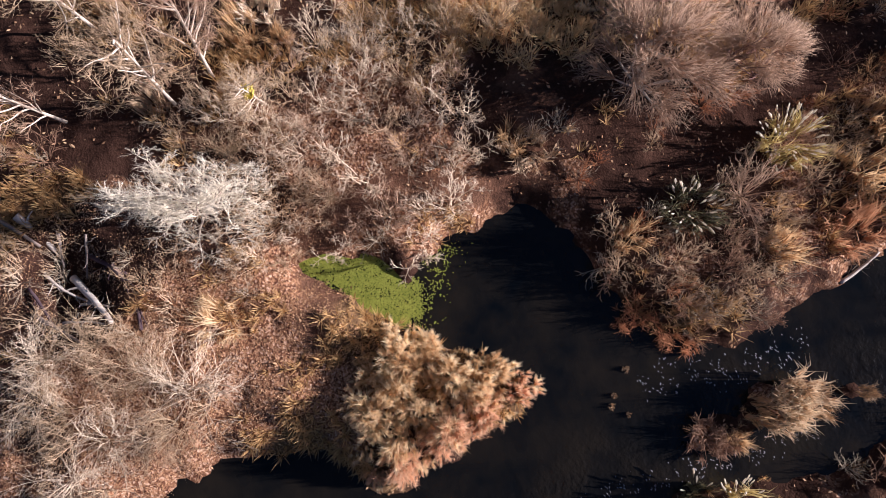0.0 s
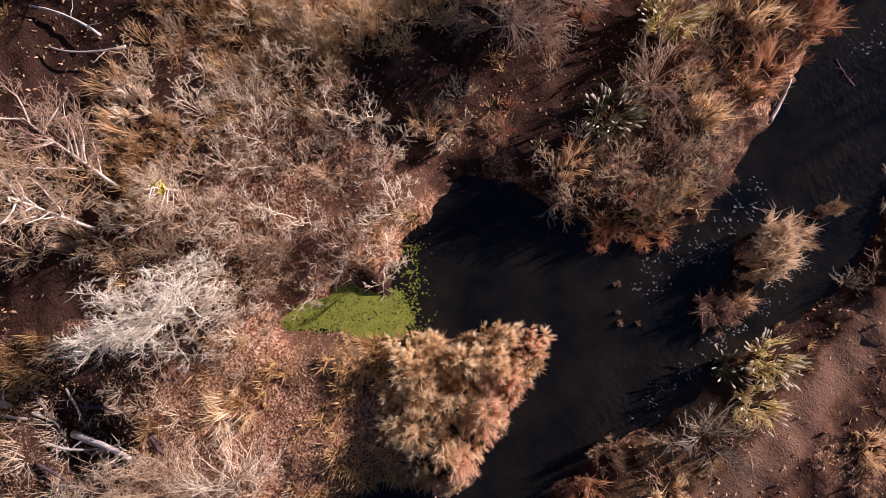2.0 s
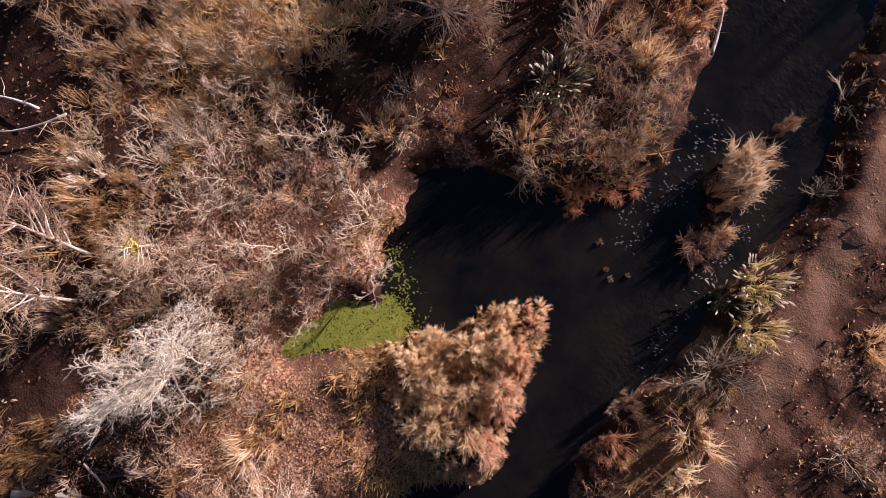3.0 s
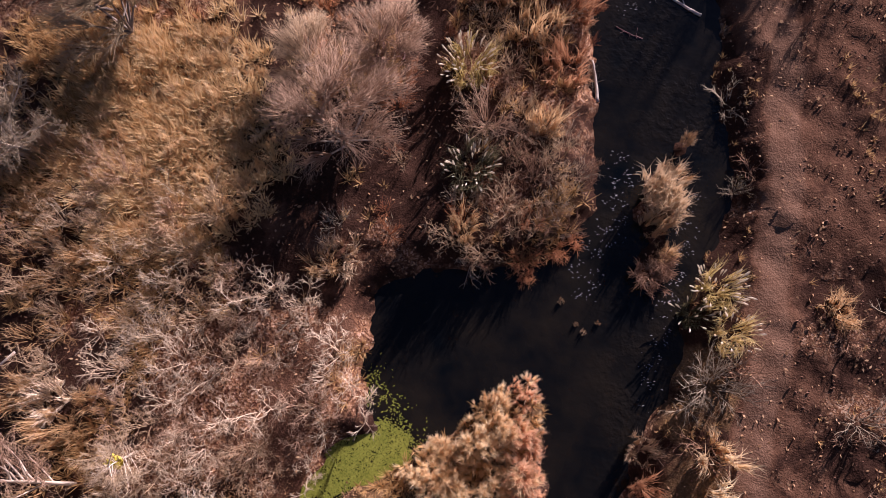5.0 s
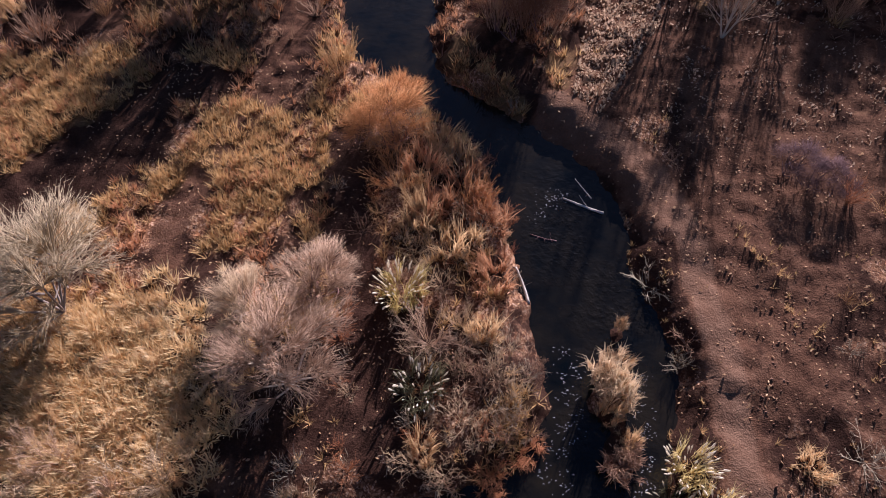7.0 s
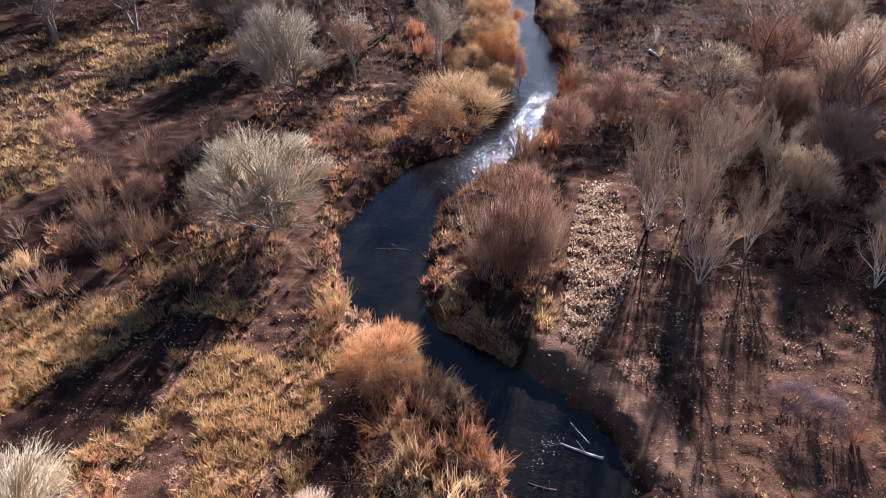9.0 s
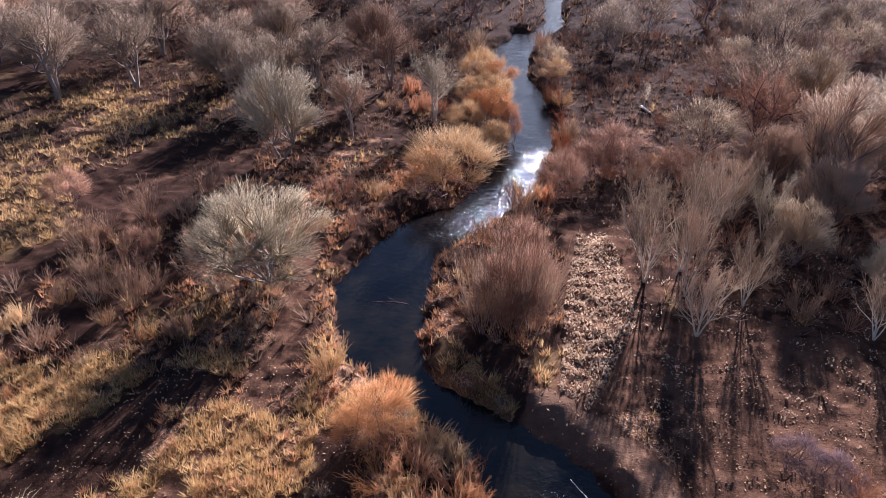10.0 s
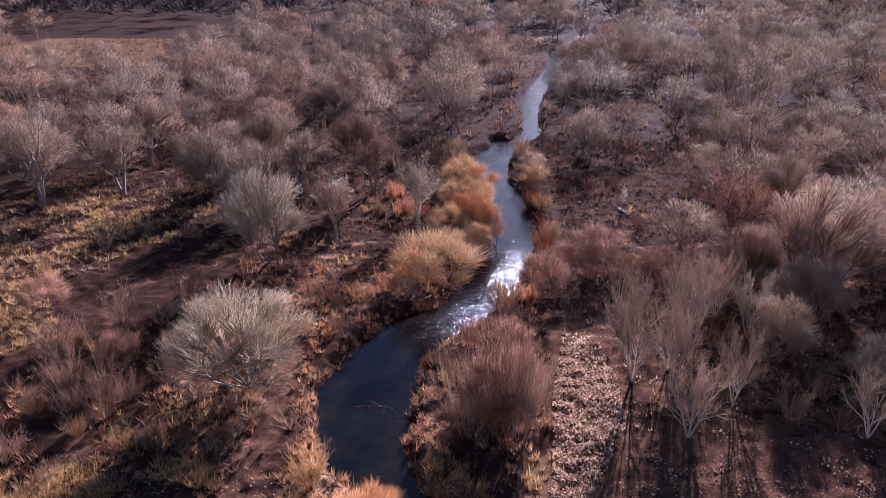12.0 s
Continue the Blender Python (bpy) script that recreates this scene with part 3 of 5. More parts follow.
def shrub_kind(name, form, seed, stems, lean, radius, foot=0.14):
    rnd = random.Random(seed)
    levels = [[] for _ in form["segs"]]
    for n in range(stems):
        a, t = rnd.uniform(0, 6.28), lean * math.sqrt(rnd.random())
        d = Vector((math.cos(a) * math.sin(t), math.sin(a) * math.sin(t), math.cos(t)))
        o = Vector((math.cos(a), math.sin(a), 0)) * rnd.uniform(0, foot)
        grow(levels, o - Vector((0, 0, 0.03)), d, rnd.uniform(0.6, 1.0), radius, 0, form, rnd)
    return [("twigs", mesh_of(name, sum(fitted(levels), []), 3, TWIG["brown"]))]


def blades(centres, count, length, width, lean, rnd, bend=0.5):
    """Bent tapering blades that spring from each centre, as verts and faces: a quad and a tip each."""
    c = np.repeat(np.asarray(centres, float), count, 0)
    n = len(c)
    a = rnd.uniform(0, 6.283, n)
    t = lean * np.sqrt(rnd.uniform(0, 1, n))
    L = length * rnd.uniform(0.55, 1.15, n)
    if c.shape[1] > 3:
        L = L * c[:, 3]
    out = np.stack([np.cos(a), np.sin(a), 0 * a], 1)
    side = np.stack([-np.sin(a), np.cos(a), 0 * a], 1) * (width * rnd.uniform(0.6, 1.2, n))[:, None]
    up = np.array([[0, 0, 1.0]])
    d1 = out * np.sin(t)[:, None] + up * np.cos(t)[:, None]
    t2 = t + bend * rnd.uniform(0.3, 1.3, n)
    d2 = out * np.sin(t2)[:, None] + up * np.cos(t2)[:, None]
    root = c[:, :3] + out * (rnd.uniform(0, 0.12, n) * length)[:, None] - up * 0.03
    knee = root + d1 * (0.55 * L)[:, None]
    tip = knee + d2 * (0.5 * L)[:, None]
    verts = np.stack([root - side, root + side, knee + side * 0.75, knee - side * 0.75, tip], 1).reshape(-1, 3)
    b = np.arange(n)[:, None] * 5
    return verts, (b + [[0, 1, 2, 3]]).tolist() + (b + [[3, 2, 4]]).tolist()


def clump_kind(name, seed, count, lean, width, bend, sheaves=22):
    """A clump of many small sheaves, each leaning its own way."""
    rnd = np.random.RandomState(seed)
    each = count // sheaves
    a, r = rnd.uniform(0, 6.283, sheaves), 0.62 * np.sqrt(rnd.uniform(0, 1, sheaves))
    foot = np.stack([r * np.cos(a), r * np.sin(a), 0 * a], 1)
    tip_lean = foot * [0.55 * lean, 0.55 * lean, 0] + rnd.normal(0, 0.26, (sheaves, 3)) * [lean, lean, 0]
    size = rnd.uniform(0.4, 1.15, sheaves) * (1.0 - 0.35 * r)
    v, n = [], sheaves * each
    k = np.repeat(np.arange(sheaves), each)
    root = foot[k] + rnd.normal(0, 0.05, (n, 3)) * [1, 1, 0] - [0, 0, 0.03]
    d1 = tip_lean[k] + rnd.normal(0, 0.15, (n, 3)) * [1, 1, 0] + [0, 0, 1]
    d1 /= np.linalg.norm(d1, axis=1)[:, None]
    droop = d1 * [1 + bend, 1 + bend, 1 - bend * 0.9] + rnd.normal(0, 0.30, (n, 3))
    droop /= np.linalg.norm(droop, axis=1)[:, None]
    L = (size[k] * rnd.uniform(0.6, 1.15, n))[:, None]
    knee = root + d1 * 0.6 * L
    tip = knee + droop * 0.45 * L
    b = rnd.uniform(0, 6.283, n)
    side = np.stack([np.cos(b), np.sin(b), 0 * b], 1) * (width * rnd.uniform(0.6, 1.3, n))[:, None]
    v = np.stack([root - side, root + side, knee + side * 0.8, knee - side * 0.8, tip], 1).reshape(-1, 3)
    q = np.arange(n)[:, None] * 5
    wide = 2 * np.percentile(np.hypot(v[:, 0], v[:, 1]), 95)
    v = v / [wide, wide, np.percentile(v[:, 2], 99)]
    return [("blades", sheet(name, v.tolist(), (q + [[0, 1, 2, 3]]).tolist() + (q + [[3, 2, 4]]).tolist(), TWIG["gold"], False))]


CORAL = dict(FAN, segs=(3, 3, 2, 1), kids=(5, 5, 4), wander=(0.22, 0.30, 0.30, 0.2), lift=(0.04, 0.05, 0.04, 0.0), angle=(46, 48, 44), ratio=(0.62, 0.6, 0.6), thin=(0.6, 0.6, 0.7), keep_up=True)
CORAL["from"] = (0.3, 0.25, 0.2)
VASE = dict(OPEN, segs=(5, 4, 3, 2, 1), kids=(9, 7, 6, 3), wander=(0.06, 0.10, 0.12, 0.14, 0.1), lift=(0.02, 0.09, 0.10, 0.08, 0.05), angle=(34, 30, 30, 32), ratio=(0.62, 0.52, 0.52, 0.6), thin=(0.40, 0.42, 0.45, 0.7))
VASE["from"] = (0.22, 0.2, 0.15, 0.1)
WILLOW = dict(FAN, segs=(4, 1, 1), kids=(9, 3), wander=(0.06, 0.10, 0.1), angle=(20, 24), ratio=(0.40, 0.5), thin=(0.7, 0.7))
KINDS = {
    "round": [tree_kind("round_tree", s, 22, 3600, n, 0.18, 1.0, 0.019, 0.0014, 0.32, 0.32) for s, n in ((3, 1), (14, 2), (25, 3))],
    "poplar": [grown_kind("poplar", VASE, s, 4, 0.42, 0.018, 0.0013, 0.8) for s in (8, 19)],
    "coral": [shrub_kind("coral_bush", CORAL, s, 6, 0.95, 0.017, 0.2) for s in (131, 132, 133)],
    "open": [grown_kind("open_tree", OPEN, 16, 2, 0.25, 0.028, 0.0014)],
    "white": [grown_kind("white_tree", OPEN, 5, 3, 0.55, 0.024, 0.0015)],
    "tall": [grown_kind("tall_tree", TALL, q, 1, 0.12, 0.022, 0.0015, 0.95) for q in (7, 18)],
    "distant": [tree_kind("distant_tree", q, l, 1900, 1, 0.26, 1.0, 0.014, 0.0027, 0.34, 0.28, False) for q, l in ((9, 12), (10, 14), (11, 13), (12, 16))],
    "far": [tree_kind("far_tree", q, l, 800, 1, 0.26, 1.0, 0.014, 0.0056, 0.34, 0.30, False) for q, l in ((64, 11), (65, 13), (66, 12))],
    "thicket": [tree_kind("thicket", s, 15, 2300, 5, 0.07, 1.0, 0.016, 0.0021, 0.3, 0.6, False) for s in (26, 27, 28)],
    "willow": [shrub_kind("willow", WILLOW, s, 34, 0.66, 0.0050, 0.22) for s in (126, 127)],
    "fan": [shrub_kind("fan_shrub", dict(FAN, segs=(4, 1, 1), kids=(7, 4)), s, 20, 0.8, 0.0105) for s in (21, 22, 23)],
    "brush": [shrub_kind("brush", dict(MESHY, kids=(5, 4)), s, 12, 1.15, 0.0135) for s in (31, 32, 33, 34)],
    "tangle": [shrub_kind("tangle", dict(MESHY, kids=(6, 5)), q, 26, 1.05, 0.0065, 0.2) for q in (91, 92)],
    "clump": [clump_kind("clump", s, 440, 0.9, 0.0135, 0.5) for s in (41, 42, 43)],
    "straws": [clump_kind("straws", s, 234, 1.15, 0.019, 0.8, 9) for s in (53, 54, 55)],
    "reeds": [clump_kind("reeds", s, 374, 0.55, 0.0145, 0.55) for s in (51, 52)],
}
dice = random.Random(77)


def dressed(ob, material):
    ob.material_slots[0].link = "OBJECT"
    ob.material_slots[0].material = material
    return ob


def place(kind, x, y, wide, tall, colour, label, name, category, group="", bark="", sink=0.0, which=None, z=None):
    """One plant of a kind: its parts under an empty at its foot, or one mesh where it has a single part."""
    made = KINDS[kind][dice.randrange(len(KINDS[kind])) if which is None else which]
    z = float(height(x, y)) if z is None else z
    m = pose(x, y, z - sink, 0, 0, dice.uniform(0, 360)) @ Matrix.Diagonal((wide, wide, tall, 1))
    if len(made) == 1:
        top = dressed(new(name, made[0][1]), TWIG[colour])
    else:
        top = new(name)
        for part_name, mesh in made:
            ob = dressed(new(part_name, mesh), BARK[bark or "brown"] if part_name in ("trunk", "limb") else TWIG[colour])
            if part_name == "trunk":
                stem = ob
            ob.parent = stem if part_name == "limb" else top
    top.matrix_basis = m
    return tagged(top, label, category, group)


def tree(kind, x, y, wide, tall, colour="grey", bark="grey", label="bare grey cottonwood tree with a rounded crown", which=None):
    return place(kind, x, y, wide, tall, colour, label, "bare_tree", "tree", "bare trees by the creek", bark, 0.05, which)


SHRUB_LABEL = {"grey": "leafless grey brown shrub on the creek bank", "pink": "leafless pinkish brown shrub with fine twigs", "red": "leafless red brown willow thicket",
               "orange": "bright orange bare willow shrub beside the creek", "gold": "golden dry shrub with straw coloured stems", "rust": "rust coloured dry shrub by the water", "wheat": "wheat coloured dry shrub with pale tips", "umber": "dull umber leafless shrub",
               "brown": "brown leafless brush with tangled twigs", "dark": "dark brown leafless shrub in shade", "tan": "tan leafless shrub with pale twigs", "olive": "olive grey leafless shrub",
               "straw": "pale straw coloured dry grass clump", "white": "whitish leafless shrub", "pale": "pale leafless shrub with thin bleached twigs", "russet": "russet dry shrub with straw coloured tips"}


def shrub(x, y, wide, tall, colour, kind="brush", label="", which=None):
    name = {"thicket": "willow_shrub", "coral": "shrub", "straws": "reed_clump", "willow": "willow_shrub", "fan": "shrub", "tangle": "shrub", "brush": "shrub", "clump": "grass_clump", "reeds": "reed_clump"}[kind]
    category = {"thicket": "shrub", "coral": "shrub", "straws": "reeds", "willow": "shrub", "fan": "shrub", "tangle": "shrub", "brush": "shrub", "clump": "grass clump", "reeds": "reeds"}[kind]
    words = label or (SHRUB_LABEL[colour] if kind in ("thicket", "willow", "fan", "tangle", "brush", "coral") else {"clump": "dry arching grass clump, ", "reeds": "standing dry reed clump, ", "straws": "arching dry reed clump, "}[kind] + {"straw": "pale straw coloured", "russet": "russet and straw coloured", "auburn": "reddish straw coloured"}.get(colour, colour + " coloured"))
    return place(kind, x, y, wide, tall, colour, words, name, category, name.replace("_", " ") + "s along the creek", "dark" if colour == "dark" else "brown", 0.03, which)


# ---- trees that stand near ----
pale_tree = tree("white", -9.4, -7.5, 6.6, 5.6, "white", "pale", "bare whitish tree with spreading pale branches", 0)
pale_tree.matrix_basis = pose(-9.4, -7.5, float(height(-9.4, -7.5)) - 0.05, 0, 0, 70) @ Matrix.Diagonal((6.8, 4.3, 4.6, 1))
tree("tall", -15.4, -5.6, 4.4, 9.5, "pink", "pale", "slender bare tan tree with a pale trunk", 0)
tree("tall", -14.9, -7.7, 4.4, 9.5, "tan", "pale", "slender bare tan tree with a pale trunk", 1)
tree("tall", -15.8, -12.6, 4.0, 8.5, "pink", "pale", "slender bare tan tree with a pale trunk", 0)
tree("tall", -19.5, -10.0, 4.6, 8.0, "tan", "pale", "slender bare tan tree with a pale trunk", 1)
tree("round", -8.6, 13.2, 7.6, 4.5, "pink", "pale", "bare pinkish tree with a wide dense crown", 1)
tree("round", -11.2, 16.2, 4.4, 3.1, "tan", "grey", "small bare tan tree with fine twigs", 0)
tree("round", -7.4, 17.4, 5.2, 3.8, "pink", "brown", "small bare pinkish brown tree", 2)
tree("round", -21.6, 16.9, 8.8, 6.4, "olive", "grey", "large bare grey green tree with a domed crown", 2)
tree("open", -23.4, 8.2, 5.5, 5.0, "grey", "pale", "bare grey tree with lacy branches", 0)
tree("open", -24.5, 3.5, 5.4, 5.0, "pink", "pale", "bare grey tree with lacy branches", 0)
# the near east side
for x, y, w, h, k in ((14.8, 46.2, 5.4, 9.8, "poplar"), (20.8, 51.6, 5.2, 9.4, "poplar"), (17.0, 39.2, 4.2, 6.4, "poplar"), (21.7, 43.2, 3.8, 7.0, "poplar"), (18.2, 48.0, 4.0, 7.6, "poplar"), (23.6, 55.6, 4.6, 7.8, "poplar"), (17.4, 44.0, 2.8, 8.2, "poplar"), (27.0, 53.5, 4.4, 6.8, "poplar"),
                      (33.1, 44.7, 5.6, 5.6, "round"), (25.5, 57.0, 4.4, 6.4, "poplar"), (29.5, 39.0, 3.6, 6.0, "poplar")):
    tree(k, x, y, w, h, dice.choice(("pink", "umber", "grey")), "pale", "bare pale tree with upright twigs and several trunks")
for x, y, w, h, c in ((27.4, 48.8, 6.4, 6.6, "tan"), (37.8, 62.7, 15.0, 13.0, "pink"), (42.8, 82.7, 10.0, 10.5, "tan"), (33.0, 55.5, 8.0, 8.0, "pink"), (42.0, 50.5, 9.0, 8.5, "pink"), (30.5, 62.5, 8.0, 8.0, "brown"),
                      (48.0, 70.0, 10, 9.5, "pink"), (36.0, 36.0, 7.5, 7.0, "pink")):
    tree("round", x, y, w, h, c, "brown", "bare brownish tree with dense twigs")
tree("open", 32.5, 71.5, 9.0, 10.7, "red", "dark", "dark bare tree with crooked open branches", 0)
tree("tall", 24.4, 88.9, 1.6, 3.4, "white", "pale", "small dead whitish snag standing among brush", 0)
# the west side
tree("round", -16.2, 45.6, 12.8, 8.9, "olive", "grey", "broad domed grey green cottonwood tree", 2)
tree("round", -20.3, 69.8, 10.4, 12.0, "grey", "grey", which=1)
tree("open", -14.9, 84.6, 5.4, 6.5, "white", "pale", "small pale bare tree with thin trunks")
tree("open", -3.6, 82.5, 6.4, 9.5, "grey", "pale", "slender pale bare tree beside the creek", 0)
# those at (-26, 91) and (-33.5, 94) are added to shade the flat
for x, y, w, h in ((-13.5, 77.5, 6, 9), (-27.5, 86.0, 9, 10), (-10.5, 96.0, 9, 10), (-21.0, 95.0, 10, 11), (-14.9, 109.4, 12.4, 10.3), (-24.4, 148, 13, 9.5), (-46.9, 94.2, 11, 12), (-55.7, 89.1, 12, 13.5), (-33.8, 128, 11, 9), (-62.0, 100.0, 12, 11), (-26.0, 91.0, 9.5, 9.4), (-33.5, 94.0, 9.5, 9.4), (-50.0, 112.0, 12, 12), (-30.0, 110.0, 11, 10)):
    tree("open" if h >= w else "round", x, y, w, h, dice.choice(("umber", "umber", "brown")), "grey", "bare cottonwood tree with a spreading crown")

# ---- yellow mistletoe in the crowns ----
def mistletoe(host, x, y, z, size):
    """A ball of yellow leaves that grows on a branch: a part of its tree."""
    rnd = np.random.RandomState(9)
    n = 160
    d = rnd.normal(0, 1, (n, 3)); d /= np.linalg.norm(d, axis=1, keepdims=True)
    c = d * (rnd.uniform(0.3, 1, n) * size)[:, None]
    u, v = np.cross(d, rnd.normal(0, 1, (n, 3))) * 0.09, rnd.normal(0, 0.06, (n, 3))
    verts = np.stack([c - u, c - v, c + u, c + v], 1).reshape(-1, 3)
    ob = new("leaf_cluster", sheet("leaf_cluster", verts.tolist(), (np.arange(n)[:, None] * 4 + [[0, 1, 2, 3]]).tolist(), MISTLETOE, False))
    ob.parent, ob.matrix_basis = host, host.matrix_basis.inverted() @ pose(x, y, z)
    return tagged(ob, "yellow clump of mistletoe leaves")


mistletoe(tree("tall", -13.3, -3.7, 3.2, 4.6, "tan", "pale", "small bare tree carrying a yellow mistletoe clump", 0), -13.1, -4.0, 2.6, 0.33)

# ---- pampas grass ----
def spindle(name):
    """A feathery plume on its stalk, 1 m long."""
    rings, sides, verts, faces = 7, 6, [], []
    rnd = random.Random(5)
    for i in range(rings):
        s = i / (rings - 1)
        r = 0.010 + 0.080 * math.sin(math.pi * min(1, max(0, (s - 0.3) / 0.7))) ** 0.8
        for k in range(sides):
            a = k * 6.283 / sides
            rr = r * rnd.uniform(0.75, 1.2)
            verts.append((math.cos(a) * rr + 0.10 * s * s, math.sin(a) * rr, s))
    for i in range(rings - 1):
        for k in range(sides):
            faces.append((i * sides + k, i * sides + (k + 1) % sides, (i + 1) * sides + (k + 1) % sides, (i + 1) * sides + k))
    return sheet(name, verts, faces, TWIG["plume"])


PLUME = spindle("plume")
SKIRT = clump_kind("pampas_leaves", 61, 460, 1.15, 0.014, 0.8)[0][1]


def pampas(x, y, wide, tall, plumes, leaf, label):
    top = new("pampas_grass")
    top.matrix_basis = pose(x, y, float(height(x, y)) - 0.03)
    skirt = dressed(new("leaves", SKIRT), TWIG[leaf])
    skirt.parent, skirt.matrix_basis = top, Matrix.Diagonal((wide, wide, tall * 0.7, 1))
    for n in range(plumes):
        a, t = dice.uniform(0, 360), 58 * math.sqrt(dice.random())
        s = dice.uniform(0.75, 1.2) * 0.5
        p = new("plume", PLUME)
        p.parent = top
        p.matrix_basis = pose(0, 0, 0, 0, 0, a) @ pose(0, 0, 0, 0, t, 0) @ pose(0, 0, tall * dice.uniform(0.55, 0.85) * (1.0 - 0.25 * t / 58), 0, 0, dice.uniform(0, 360)) @ Matrix.Diagonal((s, s, s, 1))
    return tagged(top, label, "pampas grass", "pampas grass clumps")


pampas(-3.3, 17.6, 3.0, 2.6, 64, "lime", "pampas grass clump with many cream plumes")
pampas(-2.1, 12.4, 3.0, 2.4, 46, "green", "green pampas grass with scattered white plumes")
pampas(10.4, 9.4, 2.4, 2.2, 44, "lime", "pampas grass with cream plumes beside the path")
pampas(9.6, 8.1, 1.6, 1.7, 16, "green", "small pampas grass with white plumes over water")
pampas(11.2, 7.4, 2.4, 1.9, 14, "lime", "yellow green grass clump with few plumes")

# ---- named shrubs on the banks ----
for x, y, w, h, c, k in ((-5.1, 29.0, 5.4, 3.6, "orange", "thicket"), (-4.4, 31.0, 3.4, 2.6, "orange", "thicket"), (-6.3, 28.6, 3.6, 2.4, "orange", "thicket"), (-4.4, 25.4, 4.0, 1.9, "orange", "willow"), (-2.9, 22.7, 2.6, 1.8, "gold", "clump"),
                         (-0.2, 25.2, 3.4, 1.8, "russet", "clump"), (-2.6, 26.4, 3.0, 1.5, "russet", "clump"), (-0.7, 27.6, 2.8, 1.5, "gold", "clump"), (0.6, 23.9, 2.6, 2.0, "orange", "willow"), (-3.4, 24.2, 2.4, 1.8, "gold", "willow"), (1.2, 22.6, 2.8, 1.7, "russet", "clump"), (-0.3, 21.0, 2.8, 1.7, "gold", "clump"), (1.2, 18.9, 2.8, 1.7, "russet", "clump"), (-1.9, 23.6, 2.6, 1.7, "russet", "clump"), (-1.6, 28.4, 2.6, 1.6, "gold", "clump"),
                         (-2.9, 20.4, 2.2, 1.7, "wheat", "brush"), (-6.0, 21.8, 2.6, 1.4, "brown", "brush"), (-1.3, 18.4, 2.8, 1.6, "wheat", "brush"), (1.0, 15.6, 2.1, 1.8, "gold", "clump")):
    shrub(x, y, w, h, c, k)
for x, y, w, h, c, k in ((-1.8, 15.0, 3.6, 2.4, "pink", "fan"), (2.1, 15.1, 2.4, 1.7, "grey", "brush"), (0.2, 13.1, 2.7, 1.8, "brown", "coral"), (1.6, 13.2, 2.7, 1.7, "tan", "brush"),
                         (3.0, 13.4, 2.3, 1.3, "grey", "brush"), (0.1, 10.9, 2.8, 1.8, "wheat", "coral"), (-1.9, 8.9, 2.6, 1.8, "wheat", "coral"), (-1.6, 9.4, 1.8, 1.7, "gold", "clump"), (1.1, 10.4, 2.5, 1.7, "wheat", "coral"),
                         (-0.6, 8.7, 2.2, 1.5, "wheat", "coral"), (2.1, 11.8, 2.3, 1.5, "grey", "brush"), (3.1, 10.2, 2.2, 0.7, "rust", "clump"), (1.6, 8.5, 1.7, 0.6, "rust", "clump")):
    shrub(x, y, w, h, c, k)
for x, y, w, h, c, k in ((7.3, 14.1, 2.4, 1.7, "wheat", "reeds"), (7.6, 12.8, 2.2, 1.5, "wheat", "reeds"), (7.1, 13.4, 1.8, 1.6, "wheat", "reeds"), (7.8, 14.7, 1.6, 1.5, "tan", "clump"), (7.2, 12.1, 1.6, 1.3, "gold", "reeds"), (7.7, 13.6, 1.6, 1.7, "straw", "clump"), (7.5, 9.6, 2.2, 0.7, "brown", "clump"), (7.9, 10.2, 1.4, 0.7, "brown", "clump"), (8.0, 16.6, 0.9, 1.0, "tan", "clump"), (8.1, 10.8, 1.4, 0.9, "gold", "clump"),
                         (9.9, 19.3, 2.8, 1.2, "grey", "brush"), (10.9, 14.8, 1.7, 1.0, "grey", "brush"), (19.2, 27.0, 3.4, 2.2, "dark", "thicket"), (20.8, 26.2, 2.8, 2.0, "dark", "thicket"), (21.8, 25.2, 2.4, 1.7, "rust", "fan"),
                         (16.1, 9.8, 2.2, 1.0, "gold", "clump"), (18.6, 10.2, 3.0, 1.6, "grey", "brush"), (-6.8, 6.8, 2.4, 0.9, "tan", "clump"), (-7.6, 6.3, 1.8, 0.9, "gold", "clump")):
    shrub(x, y, w, h, c, k)
for x, y, w, h, c, k in ((10.7, 5.0, 4.0, 2.0, "grey", "fan"), (11.4, 1.9, 2.8, 1.9, "straw", "straws"), (11.8, 0.2, 2.6, 2.0, "straw", "straws"), (12.0, -1.5, 2.8, 1.9, "straw", "straws"), (8.4, 1.6, 1.7, 1.3, "tan", "clump"),
                         (8.7, -0.4, 1.8, 1.4, "russet", "clump"), (9.1, -2.4, 2.0, 1.4, "brown", "brush"), (17.2, 5.0, 3.0, 1.7, "grey", "brush"), (-19, -2.6, 2.2, 2, "gold", "clump"), (-17.1, -3.8, 2.2, 2, "gold", "clump")):
    shrub(x, y, w, h, c, k)
# pale bushes on the slope south of the pool
for x, y, w, h in ((-0.9, -11.6, 4.2, 1.8), (-3.3, -12.0, 4.6, 2.0), (-5.7, -14.8, 4.4, 2.0), (-1.4, -14.6, 4.6, 2.0), (-4.2, -17.2, 4.8, 2.2), (-0.4, -16.4, 4.4, 2.0), (-2.0, -10.8, 5.6, 2.2), (-4.2, -13.2, 4.8, 2.4), (-2.9, -15.7, 5.2, 2.4), (-0.8, -13.0, 3.6, 1.8), (-5.4, -16.6, 4.6, 2.4)):
    shrub(x, y, w, h, dice.choice(("pale", "tan", "wheat")), "tangle", "low pale leafless bush with long thin branches")
shrub(-4.6, -8.9, 2.6, 0.9, "straw", "clump", "fan of pale dry grass on leaf litter")
